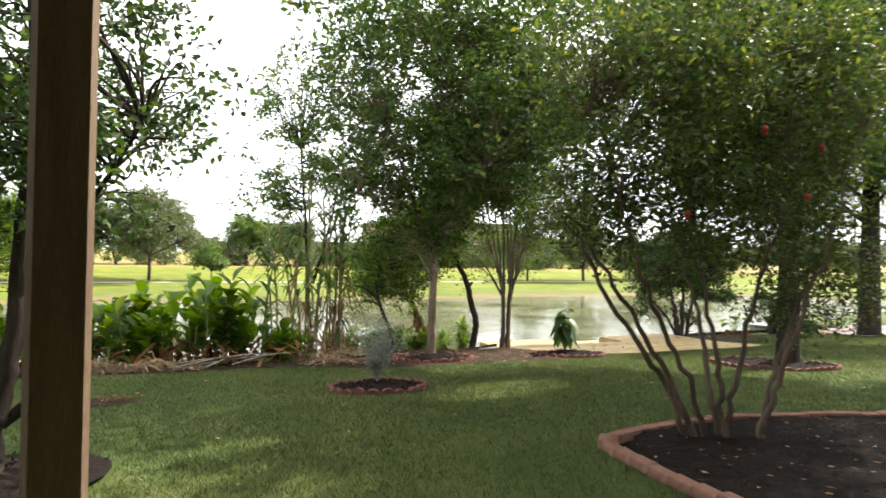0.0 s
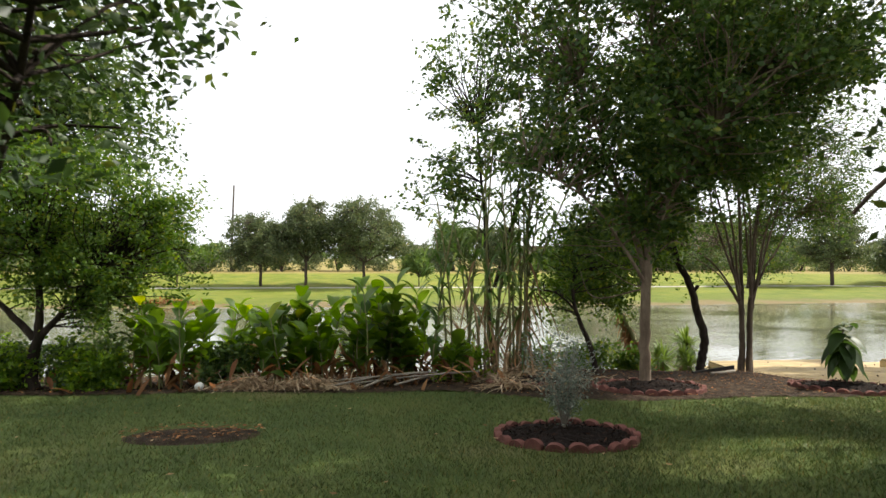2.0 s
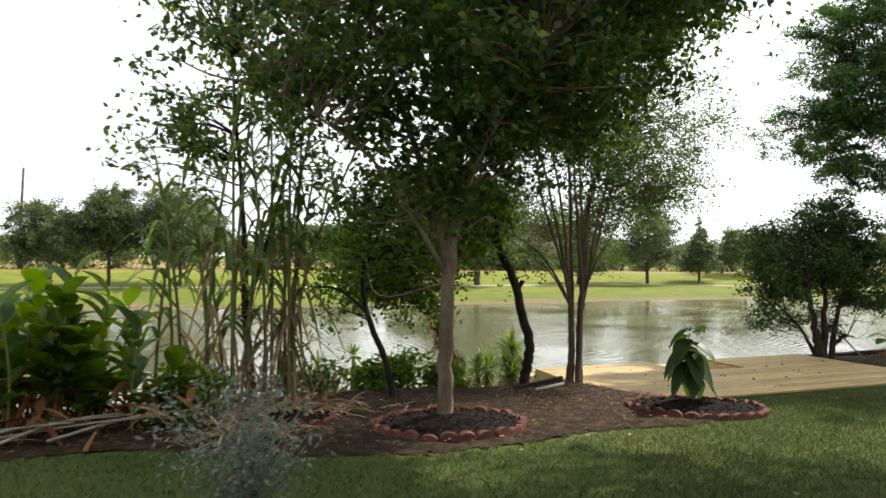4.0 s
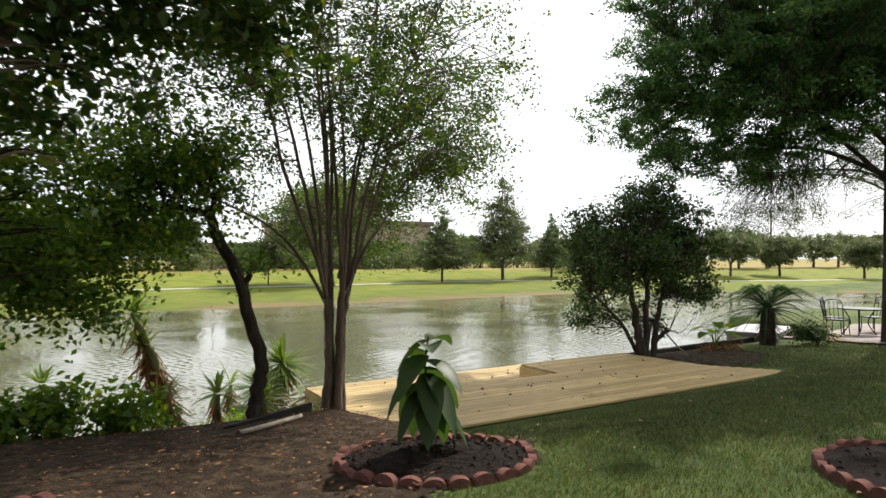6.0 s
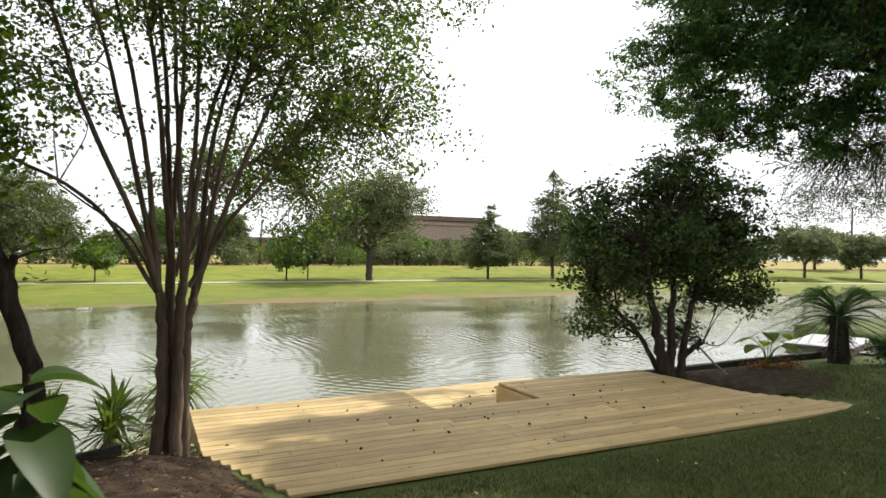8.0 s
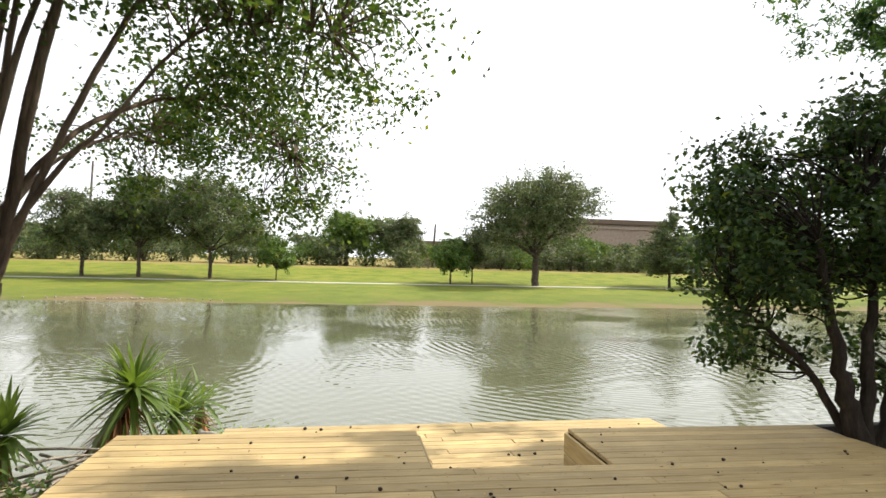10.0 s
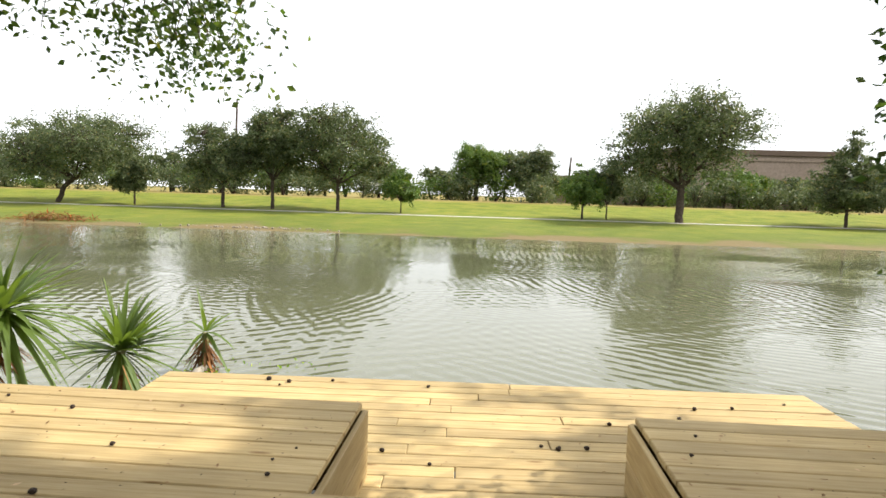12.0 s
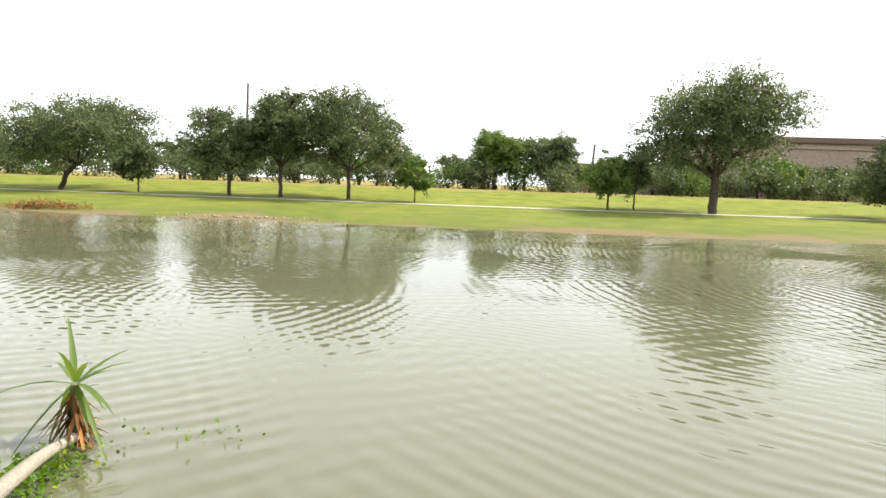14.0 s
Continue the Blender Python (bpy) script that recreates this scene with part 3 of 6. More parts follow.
def make_deck():
    rng = np.random.default_rng(5)
    up = thing("upper_deck", 0, 0, 0, "new pine timber deck with a notched step, littered with seed pods", "deck")
    v = V0 + ROW / 2
    while v < V1:
        a, b = left_edge(v), right_edge(v)
        if v > NV:
            board_row(rng, up, a, N0 - 0.02, v, 0)
            board_row(rng, up, N1 + 0.02, b, v, 0)
        else:
            board_row(rng, up, a, b, v, 0)
        v += ROW
    # skirting boards in pairs under every open edge
    for k, z in enumerate((-0.04, -0.235)):
        h = 0.19
        for (ua, va), (ub, vb) in [((U0, V1), (N0, V1)), ((N1, V1), (U1 - 0.03, V1)), ((N0, NV), (N1, NV)),
                                   ((N0, NV), (N0, V1)), ((N1, NV), (N1, V1)), ((8.52, 12.5), (8.52, V1)), ((9.06, 11.2), (8.52, 12.5)),
                                   ((15.33, V1), (15.46, 12.4)), ((15.46, 12.4), (16.18, 11.35))]:
            length = math.hypot(ub - ua, vb - va)
            m = Matrix.Translation(((ua + ub) / 2, (va + vb) / 2, z - h / 2 - 0.002)) @ Matrix.Rotation(math.atan2(vb - va, ub - ua), 4, 'Z')
            part("skirting_board", box_mesh(length, 0.032, h, PINE, 0.004), up, place=m)
    low = thing("lower_deck", 0, 0, 0, "lower pine deck at the water's edge, one step down", "deck")
    # laid slightly askew to the upper deck
    low.matrix_world = low.matrix_world @ Matrix.Translation((9.2, 16.03, 0)) @ Matrix.Rotation(0.042, 4, 'Z') @ Matrix.Translation((-9.2, -16.12, 0))
    v = LV - ROW / 2
    while v > NV - 0.05:
        if v > V1 - 0.12:
            board_row(rng, low, L0, L1, v, LOW)
        else:
            board_row(rng, low, N0 - 0.3, N1 + 0.3, v, LOW)
        v -= ROW
    part("skirting_board", box_mesh(L1 - L0, 0.034, 0.24, PINE, 0.004), low, place=Matrix.Translation(((L0 + L1) / 2, LV - 0.02, LOW - 0.16)))
    for uu in (L0 + 0.02, L1 - 0.02):
        part("skirting_board", box_mesh(0.034, LV - V1, 0.24, PINE, 0.004), low, place=Matrix.Translation((uu, (LV + V1) / 2 - 0.03, LOW - 0.16)))
    post = box_mesh(0.14, 0.14, 2.0, PINE, 0.006)
    for uu in np.linspace(L0 + 0.2, L1 - 0.2, 4):
        part("post", post, low, place=Matrix.Translation((uu, LV - 0.2, LOW - 1.1)))


make_deck()


# ---- bulkhead on the right, beds and edging ----
def mulch_sheet(name, poly, mat, label, category, step=0.16, lift=0.03, seed=1):
    rng = np.random.default_rng(seed)
    us = np.arange(min(p[0] for p in poly) - step, max(p[0] for p in poly) + step, step)
    vs = np.arange(min(p[1] for p in poly) - step, max(p[1] for p in poly) + step, step)
    me = sheet(us, vs, lambda u, v: fine_z(u, v) + lift + rng.uniform(-0.006, 0.012, u.shape), mat, lambda p: in_polygon(poly, p[:, :2] + rng.normal(size=(len(p), 2)) * 0.03))
    return solid(name, me, 0, 0, 0, label, category, kind="structure")


mulch_sheet("planting_bed", [(-9, 9.3), (-4.5, 9.2), (-2, 9.15), (0.3, 9.0), (2.4, 8.75), (3.4, 8.15), (4.2, 7.9), (5.1, 7.95), (6.0, 8.25), (7.0, 8.2), (8.3, 8.5), (8.9, 9.4), (8.9, 11.0), (8.55, 12.4), (8.5, 13.2), (7.5, 13.6), (4, 13.8), (-9, 13.9)],
            LITTER, "brown leaf litter covering the lakeside bed", "planting bed", 0.04, 0.008)
BED = [(3.42, 2.5), (3.75, 2.68), (4.3, 2.78), (5.0, 2.74), (6.7, 2.42), (9.0, 2.0), (9.0, -0.4), (3.1, -0.4), (3.22, 1.1)]
mulch_sheet("shrub_bed", BED, MULCH, "dark mulch in a brick-edged shrub bed", "planting bed", 0.08, 0.035)


def scallop_mesh():
    """A short edging stone with a rounded top."""
    n = 8
    prof = [(-0.075, 0.0), (-0.075, 0.10)] + [(-0.075 * math.cos(a), 0.10 + 0.05 * math.sin(a)) for a in np.linspace(0.3, math.pi - 0.3, n)] + [(0.075, 0.10), (0.075, 0.0)]
    v = [(x, y, z - 0.05) for y in (-0.03, 0.03) for x, z in prof]
    k = len(prof)
    bm = bmesh.new()
    vs = [bm.verts.new(p) for p in v]
    bm.faces.new(vs[:k])
    bm.faces.new(vs[k:][::-1])
    for i in range(k):
        bm.faces.new([vs[i], vs[k + i], vs[k + (i + 1) % k], vs[(i + 1) % k]])
    bmesh.ops.recalc_face_normals(bm, faces=bm.faces)
    me = bpy.data.meshes.new("mesh")
    bm.to_mesh(me)
    bm.free()
    me.materials.append(RED_STONE)
    return me


scallop = scallop_mesh()


def tree_ring(u, v, r, label, seed, squash=1.0, mat=MULCH, sink=0.0):
    rng = np.random.default_rng(seed)
    z0 = float(fine_z(u, v))
    ob = thing("tree_ring", u, v, z0, label, "tree ring", "edged tree rings")
    n, m = 10, 28
    verts, faces = [(0, 0, 0.09)], []
    for i in range(1, n + 1):
        for j in range(m):
            a = 2 * math.pi * j / m
            x, y = r * i / n * math.cos(a), r * squash * i / n * math.sin(a)
            verts.append((x, y, float(fine_z(u + x, v + y)) - z0 + 0.03 + 0.06 * (1 - i / n) + rng.uniform(-0.012, 0.012)))
    for j in range(m):
        faces.append((0, 0, 1 + j, 1 + (j + 1) % m))
        for i in range(1, n):
            a, b = 1 + (i - 1) * m, 1 + i * m
            faces.append((a + j, b + j, b + (j + 1) % m, a + (j + 1) % m))
    bm = bmesh.new()
    vs = [bm.verts.new(p) for p in verts]
    for f in faces:
        bm.faces.new([vs[k] for k in dict.fromkeys(f)])
    me = bpy.data.meshes.new("mesh")
    bm.to_mesh(me)
    bm.free()
    me.materials.append(mat)
    part("mulch", me, ob)
    a, q = rng.uniform(0, 2 * math.pi, 420), np.sqrt(rng.random(420)) * 0.97
    x, y = r * q * np.cos(a), r * squash * q * np.sin(a)
    at = np.stack([x, y, fine_z(u + x, v + y) - z0 + 0.035 + 0.06 * (1 - q)], -1)
    tagged(part("mulch_layer", leaves(rng, at, 0.05, CHIPS, 0.35, 0.0), ob), kind="stuff")
    count = int(2 * math.pi * r / 0.158)
    for k in range(count):
        a = 2 * math.pi * k / count + rng.uniform(-0.02, 0.02)
        x, y = (r + 0.03) * math.cos(a), (r + 0.03) * squash * math.sin(a)
        z = float(fine_z(u + x, v + y)) - z0 - 0.03 - sink + rng.uniform(-0.018, 0.012)
        part("edging_stone", scallop, ob, place=Matrix.Translation((x, y, z)) @ Matrix.Rotation(a + math.pi / 2 + rng.uniform(-0.08, 0.08), 4, 'Z') @ Matrix.Rotation(rng.uniform(-0.12, 0.12), 4, 'X'))
    return ob


tree_ring(2.85, 6.2, 0.56, "dark mulch ring edged with scalloped red stones around a young shrub", 1)
tree_ring(4.75, 8.85, 0.66, "dark mulch ring edged with scalloped red stones under a tree", 2)
tree_ring(7.7, 9.0, 0.68, "dark mulch ring edged with scalloped red stones around a magnolia seedling", 3)
tree_ring(-0.62, 3.45, 0.68, "black mulch ring with sunken edging stones around a dark trunk", 4, sink=0.075)
tree_ring(3.3, 9.75, 0.5, "small mulch ring with red stones beside the cane clump", 5)
tree_ring(10.45, 6.55, 1.0, "wide mulch ring edged with stones around a cypress trunk", 6)

mulch_sheet("bank_litter", [(15.55, 12.7), (16.3, 12.0), (17.2, 12.2), (18.3, 13.0), (18.4, 14.4), (15.55, 14.35)], LITTER, "dark leaf litter under the waterside tree", "planting bed", 0.08, 0.02, 3)
brick = box_mesh(0.2, 0.095, 0.075, BRICK, 0.008)


def brick_edge():
    rng = np.random.default_rng(9)
    ob = thing("brick_edging", 0, 0, 0, "low border of worn red bricks around the shrub bed", "brick border", kind="structure")
    pts = spline([(p[0], p[1], 0) for p in [(3.12, -0.4), (3.22, 1.1), (3.42, 2.45), (3.75, 2.68), (4.3, 2.8), (5.0, 2.76), (6.7, 2.45), (9.0, 2.02)]], 40)
    d = np.r_[0, np.cumsum(np.linalg.norm(np.diff(pts, axis=0), axis=1))]
    for s in np.arange(0.1, d[-1], 0.208):
        x, y = np.interp(s, d, pts[:, 0]), np.interp(s, d, pts[:, 1])
        x2, y2 = np.interp(s + 0.05, d, pts[:, 0]), np.interp(s + 0.05, d, pts[:, 1])
        a = math.atan2(y2 - y, x2 - x)
        part("brick", brick, ob, place=Matrix.Translation((x, y, float(fine_z(x, y)) + 0.03 + rng.uniform(-0.008, 0.008))) @ Matrix.Rotation(a + rng.uniform(-0.05, 0.05), 4, 'Z'))
    z = float(fine_z(3.5, 2.45))
    part("brick", brick, ob, place=Matrix.Translation((3.52, 2.44, z + 0.105)) @ Matrix.Rotation(0.25, 4, 'Z'))


brick_edge()
bulk = thing("bulkhead", 0, 0, 0, "low dark timber bulkhead along the lawn's water edge", "retaining wall", kind="structure")
for k, (ua, ub, va, vb) in enumerate([(15.5, 18.2, 14.5, 14.7), (18.2, 21.0, 14.7, 14.8), (21.0, 24.6, 14.8, 14.8)]):
    ln = math.hypot(ub - ua, vb - va)
    part("timber", box_mesh(ln, 0.12, 1.15, DARK_WOOD, 0.01), bulk, place=Matrix.Translation(((ua + ub) / 2, (va + vb) / 2, -0.66)) @ Matrix.Rotation(math.atan2(vb - va, ub - ua), 4, 'Z'))


# ---- porch post ----
post_z = float(fine_z(0.185, -0.08))
solid("porch_post", box_mesh(0.095, 0.095, 3.0, POST_WOOD, 0.01), 0.185, -0.08, post_z + 1.5, "brown stained square timber porch post on the lawn", "post", turn=radians(36) - ANG)


# ---- near trees ----
def gz(u, v):
    return float(fine_z(u, v)) - 0.03


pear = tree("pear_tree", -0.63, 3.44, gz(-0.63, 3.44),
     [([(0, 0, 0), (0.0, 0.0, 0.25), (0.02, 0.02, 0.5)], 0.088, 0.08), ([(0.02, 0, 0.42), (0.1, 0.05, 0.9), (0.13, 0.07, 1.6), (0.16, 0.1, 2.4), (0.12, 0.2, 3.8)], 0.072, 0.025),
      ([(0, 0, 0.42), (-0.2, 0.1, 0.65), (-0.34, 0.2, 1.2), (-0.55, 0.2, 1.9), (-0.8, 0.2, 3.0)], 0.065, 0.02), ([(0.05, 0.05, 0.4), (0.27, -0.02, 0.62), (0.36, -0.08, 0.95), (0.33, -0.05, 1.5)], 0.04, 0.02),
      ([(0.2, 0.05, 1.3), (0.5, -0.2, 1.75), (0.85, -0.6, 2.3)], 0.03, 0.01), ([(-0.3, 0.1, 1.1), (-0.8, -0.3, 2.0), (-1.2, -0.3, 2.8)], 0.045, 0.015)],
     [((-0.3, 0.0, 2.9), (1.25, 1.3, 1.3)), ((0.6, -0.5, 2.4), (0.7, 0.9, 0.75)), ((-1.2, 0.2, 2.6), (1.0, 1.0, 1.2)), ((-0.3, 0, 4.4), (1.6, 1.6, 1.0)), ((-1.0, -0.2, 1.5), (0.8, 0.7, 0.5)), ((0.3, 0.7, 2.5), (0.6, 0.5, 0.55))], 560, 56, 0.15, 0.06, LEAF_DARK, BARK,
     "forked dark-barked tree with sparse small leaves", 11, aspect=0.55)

shade = tree("shade_tree", 4.73, 8.89, gz(4.73, 8.89),
     [([(0, 0, 0), (0.0, 0.02, 0.7), (0.03, 0, 1.7)], 0.078, 0.06), ([(0.02, 0, 1.5), (-0.16, 0.1, 2.2), (-0.4, 0.2, 3.0), (-0.8, 0.3, 4.2)], 0.045, 0.018),
      ([(0.03, 0, 1.6), (0.08, 0.1, 2.4), (0.12, 0.1, 3.5), (0.1, 0, 5.6)], 0.052, 0.02), ([(0.04, 0, 1.65), (0.3, 0.1, 2.5), (0.9, 0.2, 3.4), (1.8, 0.2, 4.3), (2.8, 0.5, 4.8)], 0.036, 0.01),
      ([(0.0, 0, 1.4), (-0.35, -0.1, 1.9), (-0.9, -0.3, 2.5), (-1.7, -0.5, 2.9)], 0.026, 0.008), ([(0.03, 0, 1.7), (0.2, -0.3, 2.5), (0.5, -0.9, 3.3)], 0.03, 0.01)],
     [((-0.1, 0.2, 3.5), (1.9, 1.7, 1.0)), ((1.1, 0.3, 3.3), (1.0, 1.0, 0.6)), ((0.2, 0.3, 5.0), (2.6, 2.4, 1.5)), ((-0.5, 0.9, 1.9), (0.8, 0.6, 0.5)), ((0.2, -0.7, 3.3), (1.8, 0.9, 0.7)), ((0.1, 0.2, 2.45), (1.0, 0.9, 0.5)), ((1.5, 0.4, 2.9), (0.8, 0.7, 0.4)), ((3.0, 0.6, 4.9), (1.1, 1.0, 0.8)), ((2.0, 0.2, 4.2), (1.2, 1.0, 0.6)), ((-1.6, -0.4, 3.1), (0.8, 0.5, 0.35)), ((1.2, -0.5, 4.2), (1.6, 1.2, 0.8))], 1030, 48, 0.17, 0.088, LEAF_MID, PALE_BARK,
     "broad-crowned shade tree with a smooth pale trunk", 12, aspect=0.62)

# extra foliage overhead, there to darken the lawn
shading_crown(pear, [((-0.6, -0.3, 5.4), (3.0, 3.0, 1.4))], 240, 40, 0.14, LEAF_MID, 211)
shading_crown(shade, [((0.0, -0.2, 7.0), (3.4, 3.2, 1.6)), ((1.9, 0.4, 6.2), (1.4, 1.4, 1.0))], 320, 40, 0.14, LEAF_MID, 212)
tree("slender_tree", 3.1, 11.2, gz(3.1, 11.2),
     [([(0, 0, 0), (-0.1, 0, 1.2), (-0.15, 0, 2.4), (-0.3, 0, 4.2)], 0.06, 0.015), ([(0, 0, 1.5), (0.3, 0, 2.6), (0.5, 0, 3.6)], 0.035, 0.012)],
     [((-0.4, 0, 4.0), (0.95, 1.0, 1.5)), ((-0.9, 0, 3.1), (0.6, 0.7, 0.7)), ((0.4, 0, 3.6), (0.8, 0.8, 1.1)), ((-0.3, 0, 5.3), (1.2, 1.2, 1.0))], 130, 48, 0.16, 0.085, LEAF_MID, BARK,
     "slender tree with loose blue-green leaves behind tall canes", 13, aspect=0.6)

tree("leaning_tree", 7.18, 12.1, gz(7.18, 12.1),
     [([(0, 0, 0), (0.04, 0, 0.3), (0.08, 0, 0.65), (-0.04, 0.02, 1.12), (-0.15, 0.03, 1.58), (-0.36, 0.05, 2.02), (-0.5, 0.06, 2.36)], 0.085, 0.055), ([(-0.13, 0.03, 1.5), (-0.08, 0.0, 1.6), (-0.05, -0.02, 1.66)], 0.04, 0.03),
      ([(-0.49, 0.06, 2.32), (-0.9, 0.15, 2.4), (-1.7, 0.2, 2.33)], 0.045, 0.02), ([(-0.45, 0.06, 2.25), (-0.4, 0.3, 2.7), (-0.7, 0.5, 3.2)], 0.035, 0.012), ([(-1.2, 0.18, 2.38), (-1.65, 0.25, 2.1), (-1.8, 0.3, 1.7), (-1.75, 0.3, 1.3)], 0.016, 0.005), ([(-1.65, 0.2, 2.33), (-2.2, 0.28, 2.2), (-2.5, 0.3, 1.8)], 0.016, 0.005), ([(-0.15, 0.03, 1.58), (0.0, 0.3, 1.68), (0.2, 0.4, 1.72)], 0.012, 0.006)],
     [((-1.2, 0.3, 2.3), (1.0, 0.8, 0.45)), ((-1.75, 0.3, 1.6), (0.7, 0.6, 0.5)), ((-0.9, 0.4, 2.9), (1.1, 0.8, 0.45)), ((-2.4, 0.3, 1.9), (0.75, 0.6, 0.65)), ((0.15, 0.4, 1.7), (0.3, 0.3, 0.2))], 330, 46, 0.22, 0.075, LEAF_CITRUS, BARK,
     "crooked leaning tree with a dark trunk and light green leaves", 14, aspect=0.62, twig=(0.005, 0.002))

stems = []
srng = np.random.default_rng(3)
for du, dv, fork, tips in [(-0.09, 0.0, 1.45, (-1.5, -0.9, -0.5)), (-0.02, 0.07, 1.75, (-0.45, -0.1, 0.2)), (0.06, -0.04, 1.55, (-0.2, 0.25, 0.6)), (0.13, 0.03, 1.4, (0.55, 1.0, 1.6))]:
    top = (du * 1.25 + 0.03, dv * 1.4, fork)
    stems.append(([(du, dv, 0), (du * 0.8 + 0.02, dv, 0.6), (du * 0.9 + 0.02, dv * 1.2, 1.1), top], 0.058, 0.042))
    for lean in tips:
        side = srng.uniform(-0.5, 0.5)
        stems.append(([top, (top[0] + lean * 0.1, top[1] + side * 0.1, fork + 0.5), (top[0] + lean * 0.32 + srng.normal() * 0.04, top[1] + side * 0.4, fork + 1.5), (top[0] + lean * 0.7 + srng.normal() * 0.08, top[1] + side * 0.9, fork + 2.7), (lean * 1.6, side * 2.0, 5.7)], 0.032, 0.009))
stems += [([(0.15, 0, 1.5), (0.5, 0.1, 2.1), (0.75, 0.15, 2.4), (1.3, 0.3, 3.1), (2.1, 0.5, 3.2)], 0.024, 0.007), ([(0.1, 0.05, 1.7), (0.5, 0.6, 2.5), (1.1, 1.5, 2.9), (1.7, 2.3, 2.6)], 0.026, 0.007), ([(-0.1, 0, 1.45), (-0.6, 0.1, 2.2), (-1.3, 0.2, 2.6), (-2.0, 0.3, 2.8)], 0.022, 0.007), ([(-0.05, 0, 1.3), (-0.3, 0.3, 1.9), (-0.9, 0.5, 2.4)], 0.02, 0.007), ([(0.05, 0.1, 1.6), (0.2, 0.9, 2.3), (0.5, 1.9, 2.7)], 0.022, 0.006)]
tree("crape_myrtle", 8.21, 12.36, gz(8.21, 12.36), stems,
     [((0.0, 0.0, 4.9), (2.4, 2.2, 1.5)), ((0.0, 0.0, 6.6), (2.2, 2.0, 1.2)), ((1.6, 0.4, 3.9), (1.2, 1.4, 1.1)), ((1.9, 0.8, 3.1), (0.9, 1.1, 0.6)), ((1.2, 1.8, 2.9), (1.0, 1.1, 0.6)), ((1.7, 2.3, 2.3), (0.7, 0.7, 0.45)), ((0.4, 2.2, 2.6), (0.8, 0.8, 0.6)), ((1.3, 2.6, 2.9), (0.7, 0.7, 0.4)), ((0.9, -0.3, 3.5), (1.2, 1.2, 0.6)), ((-1.5, 0.2, 3.7), (1.2, 1.3, 1.0)), ((-1.9, 0.3, 2.8), (0.8, 0.8, 0.4))], 1300, 58, 0.16, 0.052, LEAF_MID, CRAPE_BARK,
     "multi-stemmed crape myrtle spreading like a vase", 15, aspect=0.62, twig=(0.009, 0.003))

tree("tallow_tree", 15.5, 13.8, -0.2,
     [([(0, 0, 0), (-0.12, 0, 0.5), (-0.3, 0, 1.1), (-0.5, 0, 2.1)], 0.13, 0.03), ([(0.1, 0.05, 0), (0.1, 0.05, 0.8), (0.2, 0.1, 1.6), (0.1, 0.1, 2.6)], 0.09, 0.025),
      ([(0.22, 0, 0), (0.35, 0, 0.7), (0.7, 0.1, 1.5), (1.0, 0.1, 2.0)], 0.075, 0.02), ([(-0.08, 0.1, 0.2), (-0.5, 0.2, 0.9), (-1.2, 0.3, 1.5)], 0.05, 0.015), ([(0.25, 0, 0.4), (0.55, -0.05, 0.62), (0.7, -0.05, 0.66)], 0.05, 0.03)],
     [((0.15, 0.4, 2.2), (1.0, 1.1, 0.7)), ((-0.85, 0.5, 1.8), (0.65, 0.8, 0.5)), ((-0.65, 0.8, 1.0), (0.45, 0.5, 0.3)), ((1.1, 0.2, 2.0), (0.8, 0.9, 0.8)), ((1.5, 0.3, 2.9), (0.7, 0.8, 0.5)), ((1.9, 0.3, 1.5), (0.6, 0.6, 0.4)), ((0.35, 0.4, 3.05), (0.55, 0.55, 0.5)), ((-0.35, 0.5, 2.8), (0.5, 0.5, 0.4)), ((-0.9, 0.6, 2.75), (0.5, 0.6, 0.5)), ((0.6, 0.4, 3.5), (0.6, 0.6, 0.4)), ((0.7, 0.6, 0.85), (0.4, 0.5, 0.3)), ((-1.15, 0.6, 1.3), (0.3, 0.4, 0.2)), ((-1.1, 0.4, 2.35), (0.45, 0.5, 0.3)), ((1.7, 0.2, 2.4), (0.5, 0.6, 0.5)), ((0.95, 0.3, 2.9), (0.45, 0.5, 0.35))], 540, 54, 0.16, 0.08, LEAF_DARK, BARK,
     "dense dark round-headed waterside tree with several trunks", 16, aspect=0.6)

tree("citrus_tree", -3.6, 10.0, gz(-3.6, 10.0),
     [([(0, 0, 0), (0.02, 0, 0.5), (0.1, 0, 1.0), (0.05, 0, 1.9)], 0.10, 0.03), ([(0.05, 0, 0.7), (0.35, 0, 1.05), (0.8, 0.1, 1.6)], 0.06, 0.02), ([(0.03, 0, 0.75), (-0.4, 0, 1.2), (-0.9, 0, 1.6)], 0.055, 0.02)],
     [((-0.3, 0, 2.0), (1.4, 1.3, 0.9)), ((1.1, 0, 1.85), (1.25, 1.1, 0.8)), ((0.7, -0.2, 2.8), (1.2, 1.0, 0.65)), ((-0.5, 0, 3.1), (1.1, 1.0, 0.7)), ((1.7, 0.0, 2.5), (0.6, 0.7, 0.35)), ((1.0, 0.0, 1.2), (0.6, 0.7, 0.4))], 560, 64, 0.14, 0.07, LEAF_CITRUS, BARK,
     "dense round citrus tree with glossy bright leaves", 17, aspect=0.5)


